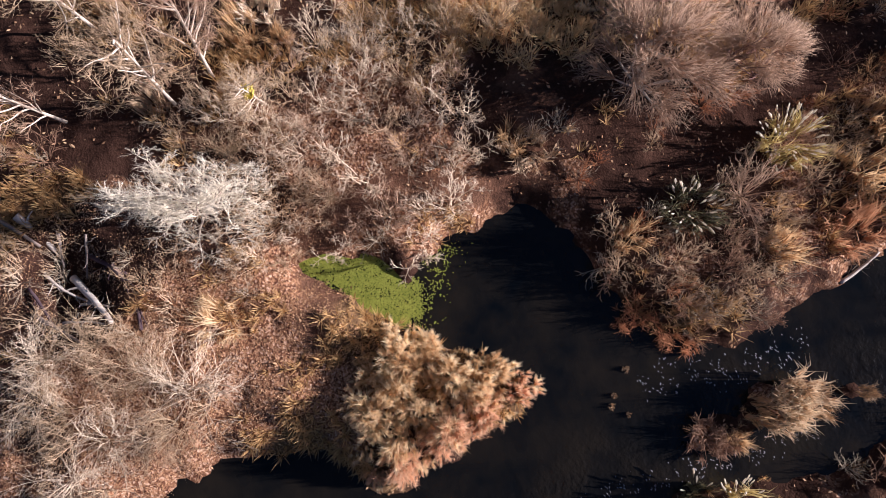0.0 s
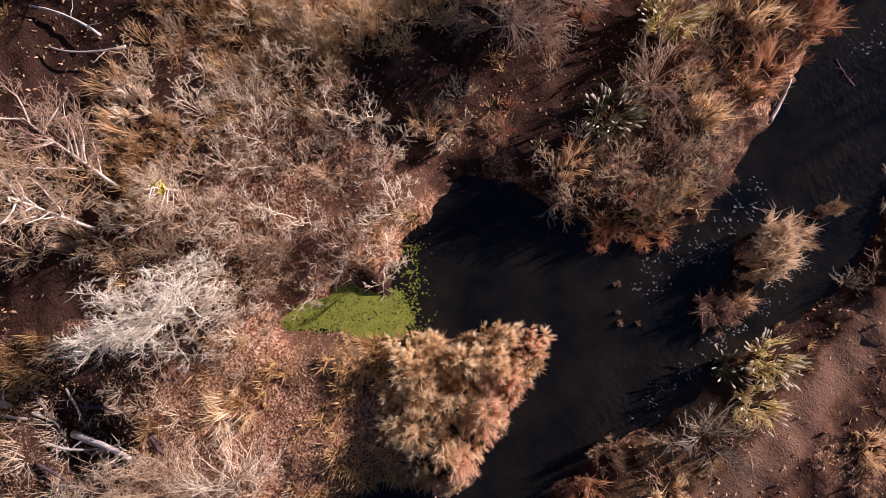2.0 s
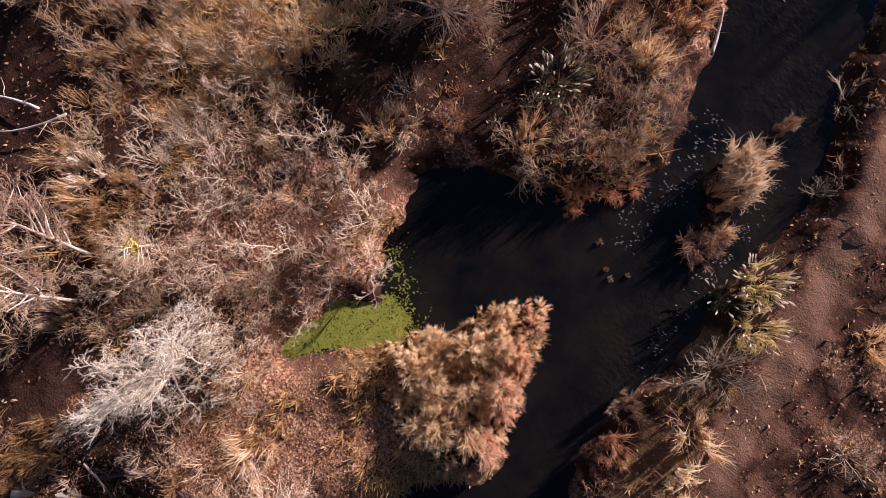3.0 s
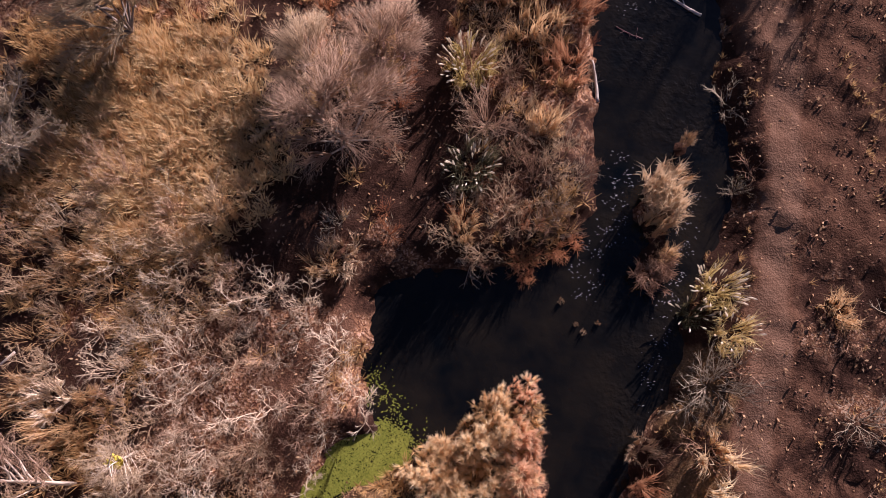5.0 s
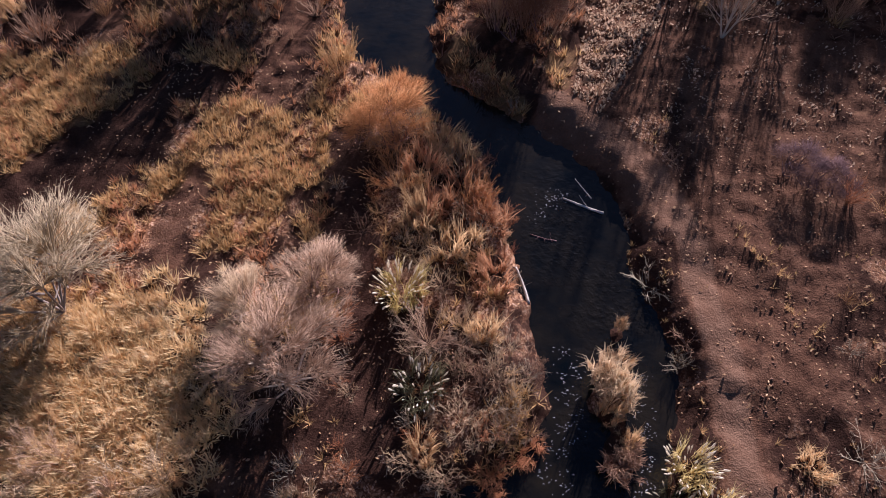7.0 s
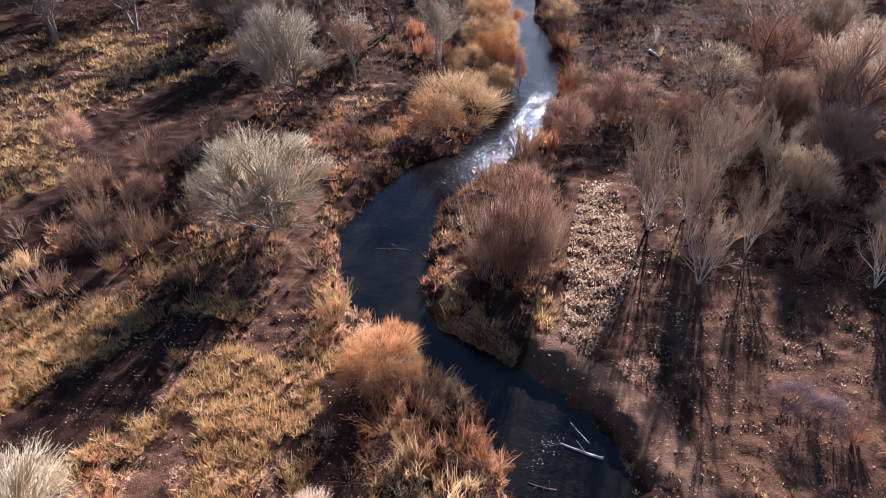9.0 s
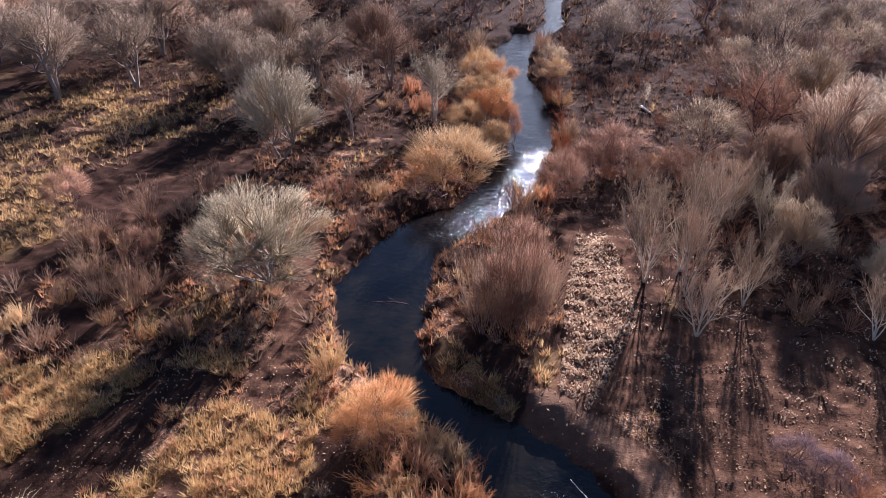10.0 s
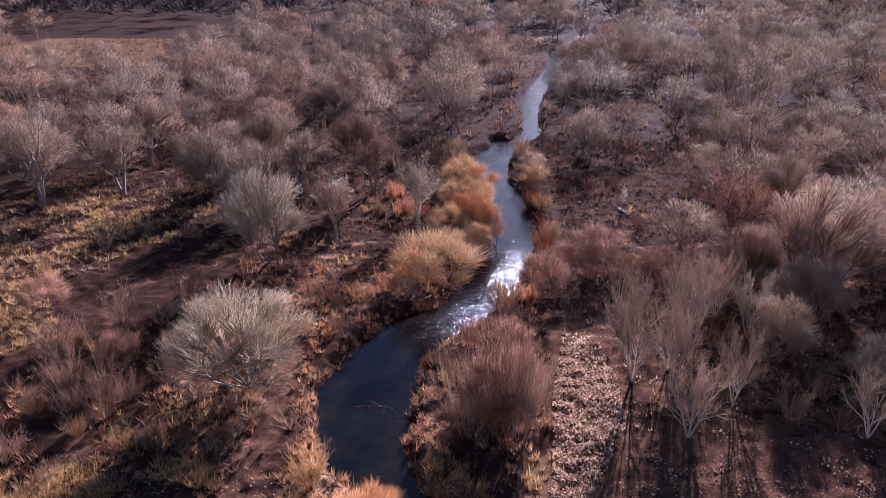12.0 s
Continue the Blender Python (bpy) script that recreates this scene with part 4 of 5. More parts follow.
# reeds on the point between pool and channel
POINT = np.array([(-1.9, -1.7), (-0.3, 0.3), (1.1, 2.1), (2.9, 3.5), (3.6, 2.0), (4.0, -0.6), (4.6, -3.4), (4.5, -4.6), (3.0, -5.6), (2.2, -4.4), (0.7, -4.6), (-0.8, -3.2)])
for n in range(760):
    x, y = -2.0 + 6.9 * dice.random(), -5.8 + 9.4 * dice.random()
    if not inside(np.array(x), np.array(y), POINT):
        continue
    lush = float(waves(np.array(x), np.array(y), 1.9, 91))
    rim = float(reach(np.array(x), np.array(y), POINT, True))
    if lush < -0.20 and rim > 0.5 or n % 3 == 2:
        continue
    near = reach(np.array(x), np.array(y), [(5.2, -4.6), (4.8, -3.6), (4.2, -0.1), (3.7, 2.3), (2.8, 3.5)])
    shade = "auburn" if near < 1.3 and dice.random() < 0.75 else dice.choice(("straw", "straw", "straw", "gold"))
    wide = dice.uniform(0.8, 1.1) if rim < 0.5 else dice.uniform(1.1, 1.7)
    shrub(x, y, wide, max(0.6, 1.15 + 0.8 * lush) * dice.uniform(0.7, 1.25) * (0.8 if rim < 0.4 else 1.0), shade, "straws")
# willows along the far bends
for x, y, w, h, c in ((-1.2, 63.2, 10.5, 6.6, "gold"), (-3.6, 64.0, 6, 4, "orange"), (4.2, 80.5, 5.5, 5.5, "orange"), (4.6, 87.0, 5.0, 5.0, "gold"), (5.0, 94.0, 5.5, 5, "orange"), (5.6, 77.5, 3.2, 5, "rust"), (3.6, 73.5, 4, 4, "gold"), (2.5, 100, 6, 4.5, "gold"),
                      (3.0, 39.2, 6.4, 6.6, "red"), (5.2, 41.6, 4.6, 6.0, "red"), (4.6, 46.5, 5.5, 5.5, "red"), (9.5, 60.1, 5, 5.5, "red"), (0.6, 71.5, 4.5, 3.6, "gold"), (0.2, 78.5, 5.0, 4.2, "gold"), (2.4, 83.5, 5.0, 4.2, "orange"), (1.0, 88.5, 5.0, 4.2, "gold"), (3.4, 91.0, 4.5, 4.2, "gold"), (1.4, 96.5, 5.0, 4.0, "gold"), (2.6, 105.0, 4.5, 3.6, "gold"), (13.5, 98.0, 4.5, 4.0, "gold"), (14.0, 106.0, 5.0, 4.0, "wheat"), (16.3, 68.3, 7.5, 5.3, "red"), (13.0, 66, 5, 4.5, "red")):
    shrub(x, y, w, h, c, "thicket")
for x, y, w, h, c in ((21.5, 66, 5.5, 4.2, "red"), (-25.3, 41.7, 5, 6.0, "brown"), (-29.7, 44.6, 4.6, 5, "brown"), (-27.0, 48.0, 5, 4.2, "red"), (-23.0, 50.0, 4.5, 3.6, "brown"), (-33.5, 50.5, 5.5, 4.6, "brown"), (-21.5, 54.5, 4.5, 3.2, "red"), (-30.0, 56.0, 5.5, 4.2, "brown"), (-38.5, 58.0, 6, 5, "red"), (-26.0, 61.0, 5, 3.6, "brown"), (1.5, 41, 4, 3.5, "gold"), (0.5, 47, 3.4, 3, "brown"), (2.0, 52, 3.6, 3, "brown")):
    shrub(x, y, w * 0.75, h * 0.85, c, "willow" if c == "brown" else "thicket")

for x, y, w, h in ((3.4, 40.0, 6.0, 9.4), (1.6, 39.6, 4.2, 7.4), (5.2, 39.4, 4.4, 7.6)):
    shrub(x, y, w, h, "brown" if h > 8 else "pink", "willow")

# ---- brush that fills the banks ----
taken = []


def scatter(count, x0, x1, y0, y1, size, colours, kinds, tall=0.75, gap=0.55, shore=0.5, bare=0.55):
    made = 0
    for _ in range(count * 6):
        if made >= count:
            return
        x, y = dice.uniform(x0, x1), dice.uniform(y0, y1)
        w = dice.uniform(*size)
        if off_shore(np.array(x), np.array(y)) < shore or kept_clear(np.array(x), np.array(y)) > bare:
            continue
        if any((x - a) ** 2 + (y - b) ** 2 < (gap * (w + r) / 2) ** 2 for a, b, r in taken):
            continue
        taken.append((x, y, w))
        shrub(x, y, w, w * tall * dice.uniform(0.8, 1.25), dice.choice(colours), dice.choice(kinds))
        made += 1


scatter(62, -15.5, -4.5, -6.5, 5.5, (1.6, 3.2), ("tan", "pale", "wheat", "pale", "pale", "pink"), ("coral", "coral", "coral", "tangle"), gap=0.46)
scatter(60, -25, -13, -9, 9, (1.5, 2.8), ("tan", "gold", "pink", "pale", "gold", "tan"), ("coral", "brush", "fan", "clump"))
scatter(62, -6.5, 4, 8, 33, (1.1, 2.3), ("rust", "wheat", "brown", "tan", "brown", "rust", "gold"), ("brush", "coral", "fan", "fan"), shore=0.3)
scatter(22, -30, -12, -22, -9, (1.6, 3.2), ("tan", "brown", "grey"), ("brush", "fan"))
scatter(24, 9, 30, -14, 12, (0.8, 2.2), ("brown", "grey", "gold", "rust"), ("brush", "clump", "brush"))
scatter(30, 14, 45, 12, 40, (0.8, 2.4), ("tan", "grey", "gold", "brown"), ("brush", "clump", "brush"))
scatter(34, -34, -8.5, 34, 62, (1.6, 3.4), ("brown", "tan", "gold", "red"), ("fan", "willow", "clump"))
scatter(40, 2, 46, 34, 75, (2.0, 4.4), ("brown", "red", "pink", "brown", "tan"), ("willow", "willow", "fan"), tall=0.85)
scatter(30, -12, 16, 60, 125, (1.8, 3.8), ("gold", "brown", "tan", "rust"), ("willow", "fan", "clump"))


for line, away in ((WEST_BANK[42:49], -1), (EAST_BANK[24:32], 1)):
    for (ax, ay), (bx, by) in zip(line, line[1:]):
        for k in range(max(2, int(math.hypot(bx - ax, by - ay) / 3.2))):
            f = dice.random()
            w = dice.uniform(2.2, 4.2)
            shrub(ax + (bx - ax) * f + away * dice.uniform(0.8, 2.6), ay + (by - ay) * f, w, w * dice.uniform(0.6, 0.95), dice.choice(("gold", "brown", "tan", "rust", "gold", "wheat")), dice.choice(("fan", "willow")))


def joined(name, material, pieces, label, category):
    """Many small plants in one mesh: (verts, faces) pairs."""
    verts, faces, n = [], [], 0
    for v, f in pieces:
        verts.append(v)
        faces += [[k + n for k in face] for face in f]
        n += len(v)
    ob = new(name, sheet(name, np.concatenate(verts).tolist(), faces, material, False))
    return tagged(ob, label, category, kind="stuff")


def mesh_data(mesh):
    v = np.empty(len(mesh.vertices) * 3)
    mesh.vertices.foreach_get("co", v)
    return v.reshape(-1, 3), [tuple(p.vertices) for p in mesh.polygons]


SMALL = [mesh_data(shrub_kind("small_brush", dict(MESHY, segs=(2, 1, 1), kids=(5, 2)), s, 9, 1.2, 0.016)[0][1]) for s in (35, 36, 37)]
SMALL_FAN = [mesh_data(shrub_kind("small_fan", dict(FAN, segs=(2, 1, 1), kids=(5, 1)), s, 13, 0.8, 0.013)[0][1]) for s in (38, 39)]


def undergrowth(name, material, count, boxes, size, shapes, label, tall=0.7, bare=0.55):
    out, rnd = [], np.random.RandomState(len(name) * 7 + count)
    while len(out) < count:
        x0, x1, y0, y1 = boxes[rnd.randint(len(boxes))]
        x, y = rnd.uniform(x0, x1, 64), rnd.uniform(y0, y1, 64)
        good = (off_shore(x, y) > 0.3) & (kept_clear(x, y) < bare)
        z = height(x, y)
        for k in np.where(good)[0]:
            v, f = shapes[rnd.randint(len(shapes))]
            a, w = rnd.uniform(0, 6.28), rnd.uniform(*size)
            c, s = math.cos(a) * w, math.sin(a) * w
            out.append((np.c_[v[:, 0] * c - v[:, 1] * s + x[k], v[:, 0] * s + v[:, 1] * c + y[k], v[:, 2] * w * tall * rnd.uniform(0.7, 1.3) + z[k] - 0.02], f))
    return joined(name, material, out[:count], label, "undergrowth")


NEAR_WEST, FAR_WEST, BANK, EAST, FAR_EAST = (-26, -5, -20, 9), (-60, -9, 36, 110), (-8, 4, 8, 34), (10, 40, -15, 40), (4, 75, 36, 130)
undergrowth("undergrowth", TWIG["tan"], 170, [NEAR_WEST, NEAR_WEST, (-8, 1, -18, -10)], (1.0, 2.4), SMALL, "low tangle of tan leafless twigs")
undergrowth("undergrowth", TWIG["grey"], 110, [NEAR_WEST, BANK], (1.0, 2.4), SMALL, "low tangle of grey leafless twigs")
undergrowth("undergrowth", TWIG["brown"], 190, [FAR_WEST, FAR_EAST, FAR_EAST, BANK, EAST], (1.2, 3.0), SMALL, "brown leafless brush under the trees")
undergrowth("undergrowth", TWIG["red"], 150, [FAR_EAST, FAR_EAST, FAR_WEST], (1.5, 3.6), SMALL_FAN, "red brown leafless brush under the trees", 0.8)
undergrowth("undergrowth", TWIG["brown"], 330, [(-110, 130, 105, 270), (-60, 70, 95, 170)], (2.5, 6.0), SMALL_FAN, "brown leafless brush across the valley", 0.6)
undergrowth("undergrowth", TWIG["pink"], 110, [FAR_EAST, FAR_WEST], (1.6, 3.6), SMALL_FAN, "pinkish leafless brush under the trees", 0.8)


def clear_of_fields(x, y):
    return not (-190 < x < -90 and 205 < y < 340 or 4 < x < 50 and 268 < y < 350 or -260 < x < -60 and 340 < y < 480)


# ---- the wooded valley ----
def valley(count, x0, x1, y0, y1, size, gap, kind="distant"):
    made = 0
    for _ in range(count * 8):
        if made >= count:
            return
        x, y = dice.uniform(x0, x1), dice.uniform(y0, y1)
        w = dice.uniform(*size)
        if abs(x) > 0.78 * y + 25 or not clear_of_fields(x, y) or off_shore(np.array(x), np.array(y)) < 2.5:
            continue
        if any((x - a) ** 2 + (y - b) ** 2 < (gap * (w + r) / 2) ** 2 for a, b, r in taken if r > 5):
            continue
        taken.append((x, y, w))
        c = dice.choice(("umber", "umber", "brown") if x < -12 else ("umber", "umber", "brown", "grey", "umber", "tan"))
        tree(kind, x, y, w, w * dice.uniform(0.75, 1.0), c, dice.choice(("grey", "dark", "brown")), "bare cottonwood tree in the wooded valley")
        made += 1


valley(30, 24, 90, 62, 130, (8, 13), 0.62)
valley(14, -90, -26, 96, 140, (9, 14), 0.62)
valley(112, -180, 190, 122, 260, (12, 19), 0.56)
valley(175, -330, 350, 250, 470, (15, 23), 0.5, "far")


# ---- far woods on the rising ground ----
def far_woods():
    rnd, out = np.random.RandomState(8), []
    shapes = [mesh_data(mesh) for made in [tree_kind("wood", s, 5, 90, 1, 0.2, 1.0, 0.03, 0.012, 0.3, 0.6, False) for s in (71, 72)] for mesh in [made[-1][1]]]
    for _ in range(460):
        y = rnd.uniform(400, 800)
        x, w = rnd.uniform(-0.8, 0.8) * y, rnd.uniform(16, 30)
        v, f = shapes[rnd.randint(2)]
        z = float(height(x, y))
        out.append((v * [w, w, w * 0.7] + [x, y, z], f))
    return joined("far_woods", WOODS, out, "distant bare woods on rising ground", "woods")


far_woods()

# ---- dry grass, fallen leaves, duckweed ----
def tufts(name, material, count, box, tall, wide, per, label, density, lean=0.75):
    rnd = np.random.RandomState(count)
    x, y = rnd.uniform(box[0], box[1], count * 3), rnd.uniform(box[2], box[3], count * 3)
    good = (off_shore(x, y) > 0.12) & (rnd.uniform(0, 1, len(x)) < density(x, y))
    x, y = x[good][:count], y[good][:count]
    c = np.repeat(np.c_[x, y, height(x, y) - 0.02], per, 0)
    n = len(c)
    size = np.repeat(rnd.uniform(0.5, 1.3, len(x)), per)
    a, t = rnd.uniform(0, 6.283, n), lean * np.sqrt(rnd.uniform(0, 1, n)) + 0.1
    out = np.stack([np.cos(a), np.sin(a), 0 * a], 1)
    root = c + out * (rnd.uniform(0, 0.22, n) * tall * size)[:, None]
    side = np.stack([-np.sin(a), np.cos(a), 0 * a], 1) * (wide * rnd.uniform(0.6, 1.3, n))[:, None]
    tip = root + (out * np.sin(t)[:, None] + np.array([[0, 0, 1.0]]) * np.cos(t)[:, None]) * (tall * size * rnd.uniform(0.6, 1.2, n))[:, None]
    verts = np.stack([root - side, root + side, tip], 1).reshape(-1, 3)
    ob = new(name, sheet(name, verts.tolist(), (np.arange(n)[:, None] * 3 + [[0, 1, 2]]).tolist(), material, False))
    return tagged(ob, label, "grass", kind="stuff")


for _ in range(120):
    a, r = dice.uniform(0, 6.283), math.sqrt(dice.random())
    w = dice.uniform(0.7, 1.35)
    shrub(-16.8 + 5.6 * r * math.cos(a), 11.0 + 6.0 * r * math.sin(a), w, w * dice.uniform(0.45, 0.7), dice.choice(("gold", "gold", "gold", "straw", "wheat")), dice.choice(("clump", "straws")))


def meadow(x, y):
    return np.clip(grassy(x, y) * 1.1 - kept_clear(x, y) * 0.95, 0, 1)


tufts("dry_grass", GRASS, 11000, (-34, 4, -20, 36), 0.62, 0.024, 14, "golden dry grass tufts covering the bank", meadow)
tufts("dry_grass", STRAW_GRASS, 1500, (-24, -9.5, 3, 19), 0.75, 0.03, 14, "tall pale straw grass in the open meadow", lambda x, y: smooth(1.15, 0.7, np.hypot((x + 16.8) / 6.0, (y - 11.0) / 6.5) + 0.25 * waves(x, y, 2.5, 47)))
tufts("dry_grass", RUST_GRASS, 6500, (-34, 9, 17, 70), 0.6, 0.034, 10, "rust coloured dry weeds on the bank", lambda x, y: np.clip(0.2 + 0.55 * waves(x, y, 5.0, 48) - kept_clear(x, y) * 0.9 - 0.4 * smooth(-8, -6, x) * smooth(33, 29, y), 0, 1))
tufts("dry_grass", GRASS, 5200, (-60, 30, 34, 100), 0.7, 0.04, 10, "golden dry grass among the bare trees", meadow)
tufts("dry_grass", GRASS, 3200, (9, 44, -14, 36), 0.35, 0.02, 10, "sparse dry grass on reddish soil", lambda x, y: np.clip(0.25 + 0.5 * waves(x, y, 4.0, 41), 0, 1) * np.clip(1 - kept_clear(x, y) * 2.0, 0, 1) + 0.75 * smooth(1.1, 0.3, reach(x, y, [(15.6, 22.3), (17.0, 19.8), (17.4, 16.6)]) + 0.3 * waves(x, y, 1.5, 49)))


tufts("dry_grass", BROWN_GRASS, 7000, (-60, 60, 33, 125), 0.85, 0.05, 9, "brown dry grass and weeds under the trees", lambda x, y: np.clip(0.6 + 0.4 * waves(x, y, 7.0, 45) - kept_clear(x, y) * 0.95, 0, 1), 0.9)


tufts("dry_grass", BROWN_GRASS, 5200, (-170, 180, 118, 330), 2.0, 0.16, 7, "brown weeds across the wooded valley", lambda x, y: np.clip(0.6 + 0.5 * waves(x, y, 14.0, 46), 0, 1) * (np.abs(x) < 0.75 * y), 0.9)


def scraps(name, material, count, box, size, label, category, density, lift=0.015, level=None, tilt=0.5):
    """Small bent leaf-like pieces strewn over the ground or the water."""
    rnd = np.random.RandomState(count + 1)
    x, y = rnd.uniform(box[0], box[1], count * 3), rnd.uniform(box[2], box[3], count * 3)
    good = rnd.uniform(0, 1, len(x)) < density(x, y)
    x, y = x[good][:count], y[good][:count]
    z = height(x, y) + lift if level is None else np.full(len(x), level)
    n = len(x)
    a, s = rnd.uniform(0, 6.283, n), rnd.uniform(size[0], size[1], n)
    u = np.stack([np.cos(a), np.sin(a), rnd.normal(0, tilt, n)], 1) * s[:, None]
    v = np.stack([-np.sin(a), np.cos(a), rnd.normal(0, tilt, n)], 1) * (s * 0.45)[:, None]
    c = np.c_[x, y, z + 0.3 * s * tilt]
    verts = np.stack([c - u, c + v, c + u * rnd.uniform(0.7, 1.2, (n, 1)), c - v], 1).reshape(-1, 3)
    b = np.arange(n)[:, None] * 4
    ob = new(name, sheet(name, verts.tolist(), (b + [[0, 1, 3]]).tolist() + (b + [[1, 2, 3]]).tolist(), material, False))
    return tagged(ob, label, category, kind="stuff")


def on_land(x, y):
    return (off_shore(x, y) > 0.1).astype(float)


scraps("leaf_litter", LEAF, 34000, (-12, 3, -19, -3), (0.02, 0.052), "red brown fallen leaves lying on the slope", "leaf litter", lambda x, y: on_land(x, y) * (0.5 + 0.4 * waves(x, y, 3.0, 51)))
scraps("leaf_litter", LEAF, 12000, (-26, 34, -16, 36), (0.05, 0.12), "scattered fallen leaves on the ground", "leaf litter", lambda x, y: on_land(x, y) * (0.5 + 0.4 * waves(x, y, 5.0, 52)))
CLOD = plant("earth_clods", (0.085, 0.042, 0.026), (0.27, 0.155, 0.098), islands=True, scale=1.0, rough=1.0)


def clods(count, box, size, density):
    """Crumbs of earth and small stones, each a squat uneven lump."""
    rnd = np.random.RandomState(count)
    x, y = rnd.uniform(box[0], box[1], count * 4), rnd.uniform(box[2], box[3], count * 4)
    good = rnd.uniform(0, 1, len(x)) < density(x, y)
    x, y = x[good][:count], y[good][:count]
    n = len(x)
    r = size[0] + (size[1] - size[0]) * rnd.uniform(0, 1, n) ** 3
    corner = np.array([(1, 0, 0), (0, 1, 0), (-1, 0, 0), (0, -1, 0), (0, 0, 0.8), (0, 0, -0.5)])
    v = np.c_[x, y, height(x, y)][:, None] + corner[None] * (r[:, None] * rnd.uniform(0.6, 1.3, (n, 6)))[..., None]
    tri = np.array([(0, 1, 4), (1, 2, 4), (2, 3, 4), (3, 0, 4), (1, 0, 5), (2, 1, 5), (3, 2, 5), (0, 3, 5)])
    ob = new("earth_clods", sheet("earth_clods", v.reshape(-1, 3).tolist(), (np.arange(n)[:, None, None] * 6 + tri[None]).reshape(-1, 3).tolist(), CLOD, False))
    return tagged(ob, "crumbs of reddish earth and small stones beside the track", "earth", kind="stuff")


clods(5200, (10.5, 26, -12, 40), (0.025, 0.085), lambda x, y: on_land(x, y) * smooth(0.5, 1.3, reach(x, y, EAST_TRAIL)) * np.clip(0.5 + 0.6 * waves(x, y, 3.0, 57), 0.05, 1) * smooth(28, 18, x))
PALE_LEAF = plant("pale_dry_leaves", (0.34, 0.22, 0.13), (0.80, 0.62, 0.42), thin=0.45, islands=True, scale=1.0)
scraps("leaf_litter", PALE_LEAF, 9000, (6, 15, 30, 56), (0.06, 0.15), "pale dry leaves strewn over the open slope", "leaf litter", lambda x, y: inside(x, y, GRAVEL) * np.clip(0.7 + 0.5 * waves(x, y, 2.0, 53), 0.05, 1), tilt=0.8)
scraps("leaf_litter", PALE_LEAF, 5000, (12, 34, 20, 62), (0.05, 0.13), "pale dry leaves scattered under the bare trees", "leaf litter", lambda x, y: on_land(x, y) * np.clip(0.2 + 0.7 * waves(x, y, 4.0, 54), 0, 1) * smooth(24, 34, y), tilt=0.8)
POND_WEED = np.array([(-6.0, -5.0), (-6.1, -2.7), (-4.6, -1.0), (-3.2, 0.0), (-2.0, -0.4), (-1.7, -1.4), (-2.2, -2.2), (-4.1, -3.1)])


def weedy(x, y):
    d = np.where(inside(x, y, POND_WEED), -reach(x, y, POND_WEED, True), reach(x, y, POND_WEED, True))
    fringe = np.exp(-np.clip(reach(x, y, [(-4.3, 0.8), (-4.2, 1.9), (-2.6, 0.4), (-1.7, -0.5)]) / 0.25, 0, 9)) * 0.16
    return np.where(off_shore(x, y) < 0.35, np.clip(smooth(0.35, -0.15, d) * (0.95 + 0.35 * waves(x, y, 0.9, 61)), 0, 1) + fringe, 0)


scraps("duckweed", WEED, 15000, (-6.5, -0.8, -5.4, 3), (0.03, 0.075), "bright green duckweed floating on still water", "duckweed", weedy, level=WATER_LEVEL + 0.01, tilt=0.05)


def glint_and_foam_flecks(count):
    """Short pale flecks across the flow: painted sky glints, and foam by driftwood."""
    rnd = np.random.RandomState(29)
    x, y = rnd.uniform(3, 10, count * 40), rnd.uniform(1, 28, count * 40)
    line = np.minimum(reach(x, y, [(4.4, 8.6), (5.3, 12), (5.4, 15)]), reach(x, y, [(8.2, 4.0), (8.7, 8.5), (8.9, 14)]) * 1.4)
    # foam by the driftwood; the two lines above carry glints
    line = np.minimum(line, reach(x, y, [(3.9, 24.2), (5.4, 25.6)]) * 1.2)
    good = (off_shore(x, y) < -0.25) & (rnd.uniform(0, 1, len(x)) < smooth(1.2, 0.2, line) * np.clip(0.45 + 0.8 * waves(x, y, 1.3, 71), 0, 1))
    x, y = x[good][:count], y[good][:count]
    n = len(x)
    a, half = rnd.normal(0.2, 0.45, n), rnd.uniform(0.02, 0.08, n)
    along = np.stack([np.cos(a), np.sin(a), 0 * a], 1) * half[:, None]
    across = np.stack([-np.sin(a), np.cos(a), 0 * a], 1) * rnd.uniform(0.008, 0.024, n)[:, None]
    c = np.c_[x, y, np.full(n, WATER_LEVEL + 0.008)]
    crest = c + across * rnd.uniform(0.8, 2.5, (n, 1)) + [0, 0, 0.012]
    verts = np.stack([c - along, crest - across, c + along, crest + across], 1).reshape(-1, 3)
    b = np.arange(n)[:, None] * 4
    ob = new("foam", sheet("foam", verts.tolist(), (b + [[0, 1, 3]]).tolist() + (b + [[1, 2, 3]]).tolist(), GLINT_AND_FOAM, False))
    return tagged(ob, "pale flecks painted as sky glints, with foam by driftwood", "foam", kind="stuff")


glint_and_foam_flecks(430)
for x, y, w in (((3.6, 7.4, 0.7), (4.9, 6.2, 0.6), (5.5, 6.8, 0.5), (4.5, 6.5, 0.5))):
    place("reeds", x, y, w * 0.55, 0.3, "tan", "thin dry grass tuft standing in the water", "grass_tuft", "grass clump", "grass tufts in the water", z=WATER_LEVEL - 0.02)


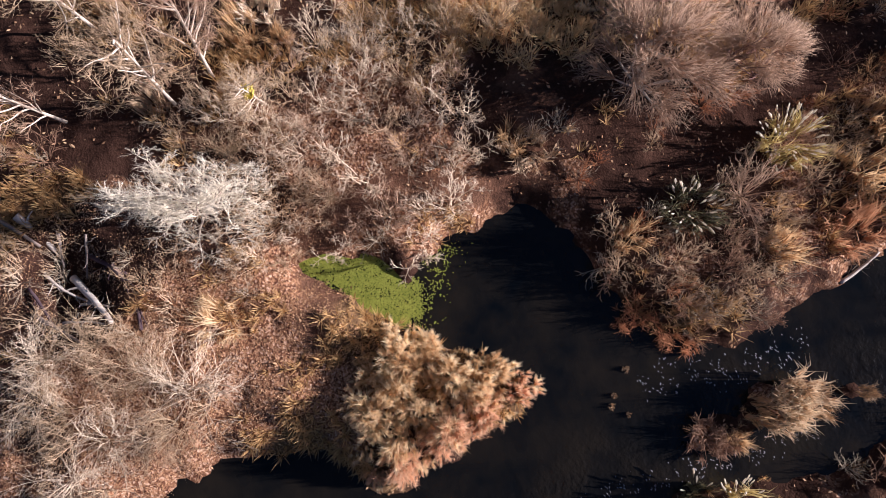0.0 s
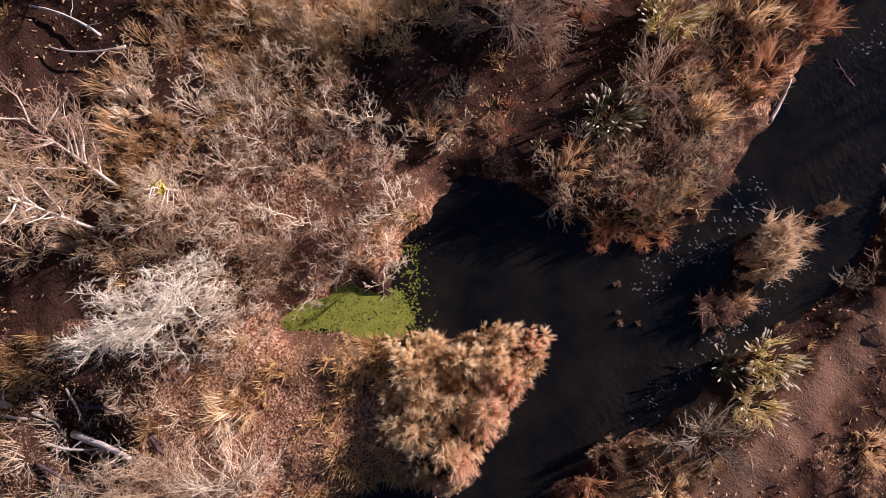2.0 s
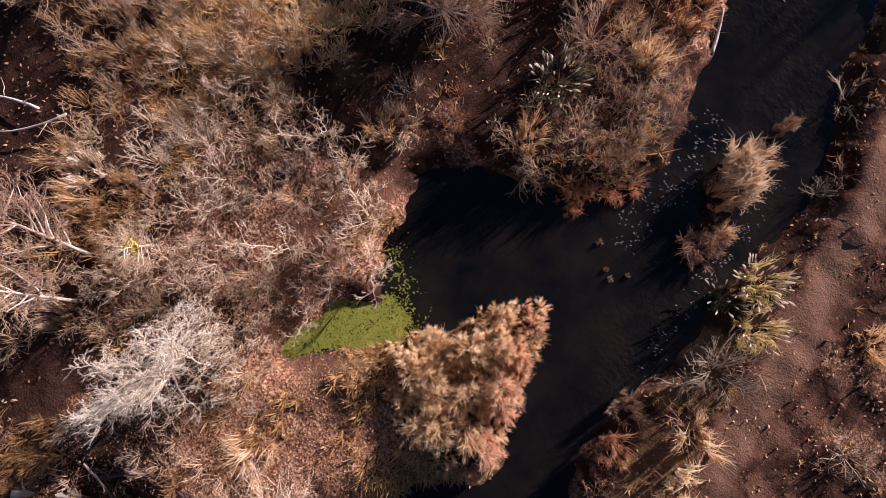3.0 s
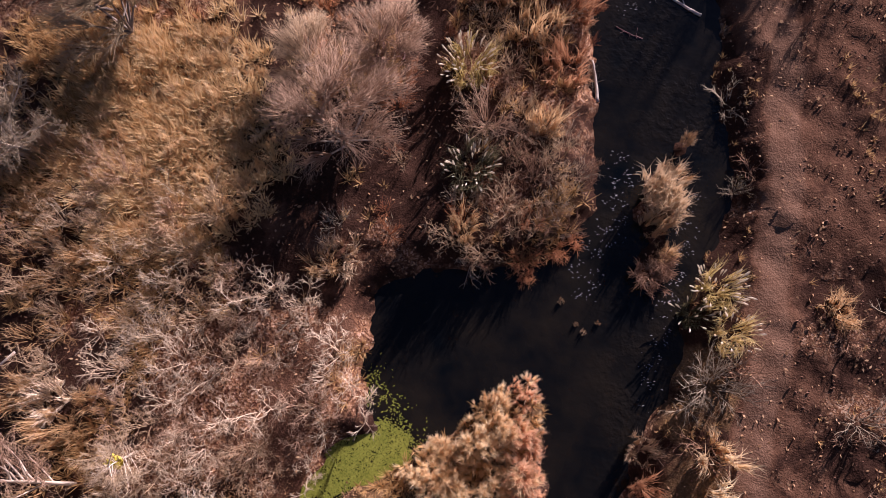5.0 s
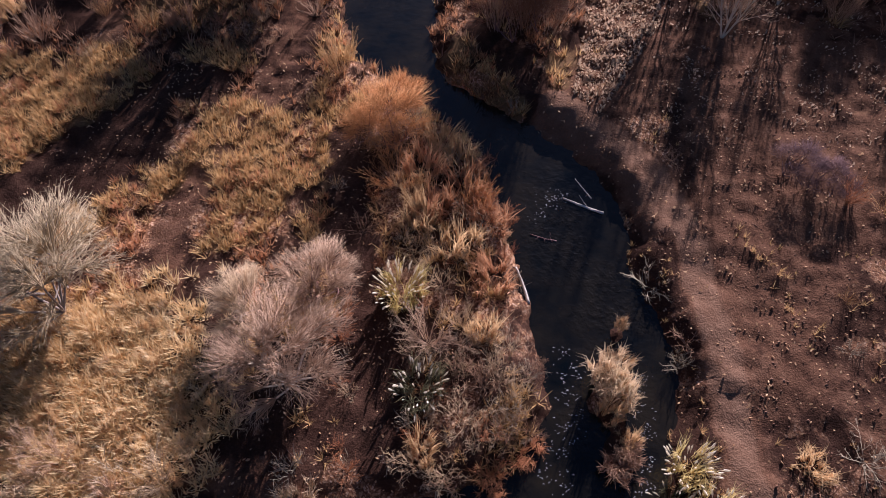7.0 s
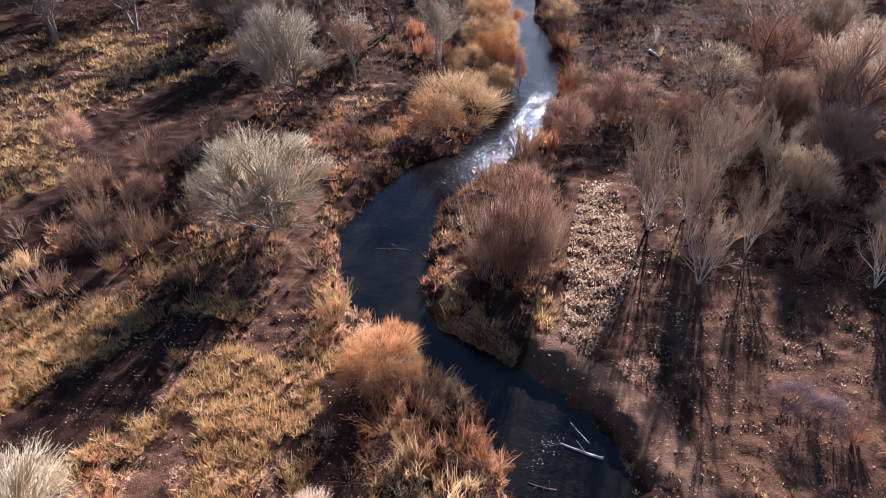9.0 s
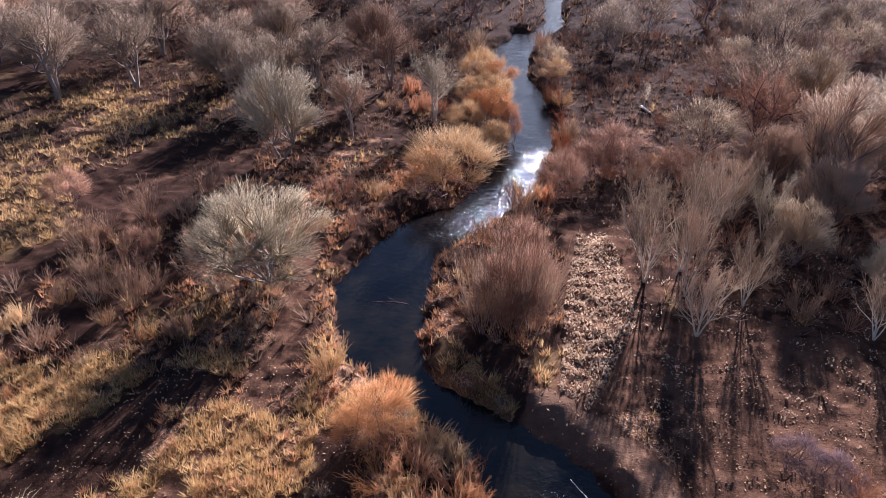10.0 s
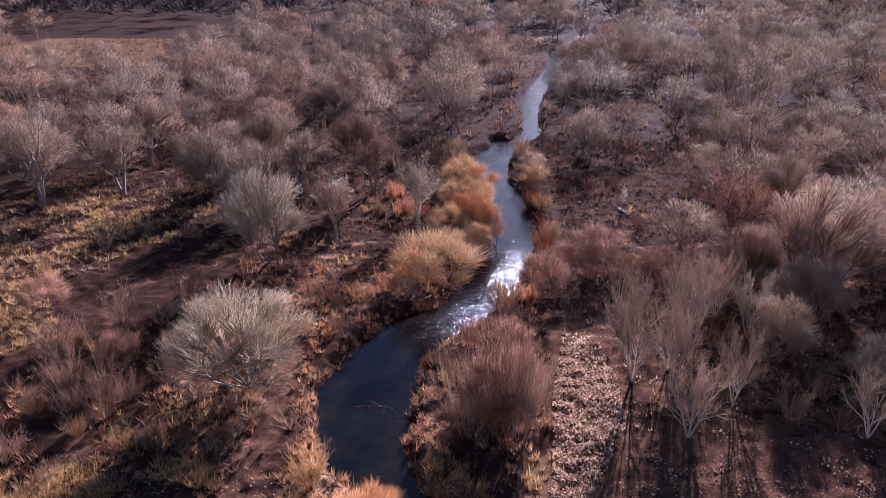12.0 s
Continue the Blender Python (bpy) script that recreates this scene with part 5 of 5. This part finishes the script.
# ---- fallen wood ----
def tube(pts, radii, sides=9, rough=0.08, seed=1):
    """One closed skin along a line of places, uneven and with flat broken ends."""
    rnd = np.random.RandomState(seed)
    pts = np.array(pts)
    verts, faces = [], []
    for k, p in enumerate(pts):
        d = pts[min(k + 1, len(pts) - 1)] - pts[max(k - 1, 0)]
        d = d / (np.linalg.norm(d) + 1e-9)
        u = np.cross(d, [0, 0, 1.0] if abs(d[2]) < 0.9 else [1.0, 0, 0]); u /= np.linalg.norm(u)
        v = np.cross(d, u)
        for n in range(sides):
            a = n * 6.28318 / sides
            verts.append(tuple(p + (u * math.cos(a) + v * math.sin(a)) * radii[k] * (1 + rnd.uniform(-rough, rough))))
    for k in range(len(pts) - 1):
        for n in range(sides):
            faces.append((k * sides + n, k * sides + (n + 1) % sides, (k + 1) * sides + (n + 1) % sides, (k + 1) * sides + n))
    faces += [tuple(range(sides - 1, -1, -1)), tuple(range((len(pts) - 1) * sides, len(pts) * sides))]
    return verts, faces


def log(name, a, b, radius, material, label, bend=0.06, stubs=2, seed=1):
    """A fallen trunk or branch between two places (x, y, height over the ground), with broken stubs as parts."""
    rnd = np.random.RandomState(seed)
    base = [max(float(height(p[0], p[1])), WATER_LEVEL - 0.05) + p[2] for p in (a, b)]
    p, q = np.array([a[0], a[1], base[0] + radius * 0.8]), np.array([b[0], b[1], base[1] + radius * 0.6])
    side = np.array([-(q - p)[1], (q - p)[0], 0]) * bend
    pts = arc(p, q, side, 9, radius, radius * 0.55, rnd)[1]
    top = new(name, sheet(name, *tube(pts, np.linspace(radius, radius * 0.6, len(pts)), 10, 0.12, seed), material))
    for n in range(stubs):
        at = pts[2 + (n * 2) % 6]
        way = rnd.normal(0, 1, 3); way[2] = abs(way[2]) * 0.5
        end = at + way / np.linalg.norm(way) * np.linalg.norm(q - p) * rnd.uniform(0.14, 0.36)
        line = arc(at, end, (0, 0, 0), 4, 1, 1, rnd, 0.03)[1]
        new("branch", sheet("branch", *tube(line, np.linspace(radius * 0.4, radius * 0.1, len(line)), 6, 0.1, n), material)).parent = top
    return tagged(top, label, "log", "fallen logs")


log("log", (-8.9, -14.6, 0.1), (-6.1, -13.0, 0.1), 0.17, WEATHERED, "pale barkless fallen log among dead branches", 0.05, 2, 3)
log("log", (-12.2, -15.8, 0), (-10.3, -14.9, 0), 0.18, WEATHERED, "grey weathered log on the ground", 0.02, 1, 4)
log("log", (-12.6, -16.8, 0), (-10.6, -15.3, 0), 0.11, BARK["grey"], "thin grey fallen branch", 0.05, 2, 5)
log("log", (-7.7, -16.3, 0), (-5.6, -14.4, 0), 0.10, BARK["grey"], "thin grey fallen branch", -0.05, 3, 6)
log("log", (-9.6, -13.6, 0), (-8.0, -11.9, 0), 0.12, BARK["dark"], "dark rotting fallen trunk", 0.08, 3, 7)
log("log", (-8.6, -12.4, 0), (-5.4, -12.0, 0), 0.13, BARK["dark"], "dark rotting fallen trunk", 0.10, 4, 8)
log("log", (-7.6, -14.6, 0.1), (-6.9, -13.1, 0.1), 0.07, WEATHERED, "pale barkless fallen branch", 0.10, 3, 9)
log("log", (-9.4, -15.6, 0.1), (-7.4, -13.9, 0.3), 0.07, WEATHERED, "pale barkless fallen branch", -0.12, 4, 21)
log("log", (-10.4, -13.2, 0.1), (-8.6, -13.9, 0.3), 0.06, BARK["grey"], "thin grey fallen branch", 0.12, 5, 22)
log("log", (-7.0, -15.4, 0.1), (-6.2, -13.4, 0.2), 0.06, WEATHERED, "pale barkless fallen branch", 0.10, 5, 23)
log("log", (-8.9, -16.2, 0.1), (-6.8, -15.6, 0.2), 0.08, BARK["dark"], "dark rotting fallen trunk", 0.10, 5, 24)
log("log", (-10.9, -14.4, 0.1), (-9.2, -14.9, 0.2), 0.07, BARK["grey"], "thin grey fallen branch", -0.10, 4, 25)
log("log", (3.4, 18.1, 0.0), (2.7, 20.2, 0.1), 0.10, WEATHERED, "bleached log lying along the creek bank", 0.0, 0, 10)
log("log", (7.9, 24.4, 0.05), (5.6, 25.4, 0.02), 0.09, WEATHERED, "bleached log lying in shallow water", 0.04, 2, 11)
log("log", (7.3, 25.5, 0), (6.4, 27.0, 0), 0.05, WEATHERED, "thin bleached branch in shallow water", 0.05, 1, 12)
log("log", (5.1, 22.3, 0), (3.6, 22.7, 0.05), 0.05, BARK["brown"], "brown driftwood branch caught in shallow water", 0.10, 4, 13)
log("log", (-7.4, 44.2, 0), (-4.2, 44.0, 0.02), 0.045, BARK["brown"], "dark driftwood branch in the creek", 0.12, 7, 14)
log("log", (-21.2, -1.4, 0.4), (-24.8, -2.8, 0.3), 0.07, WEATHERED, "pale fallen branch resting on brush", -0.10, 2, 15)
log("log", (-20.0, -0.9, 0.3), (-22.7, -3.5, 0.3), 0.06, WEATHERED, "pale fallen branch resting on brush", 0.10, 1, 17)
log("log", (23.9, 88.4, 0), (24.6, 85.6, 0), 0.16, WEATHERED, "bleached broken log among brush", 0.02, 3, 16)
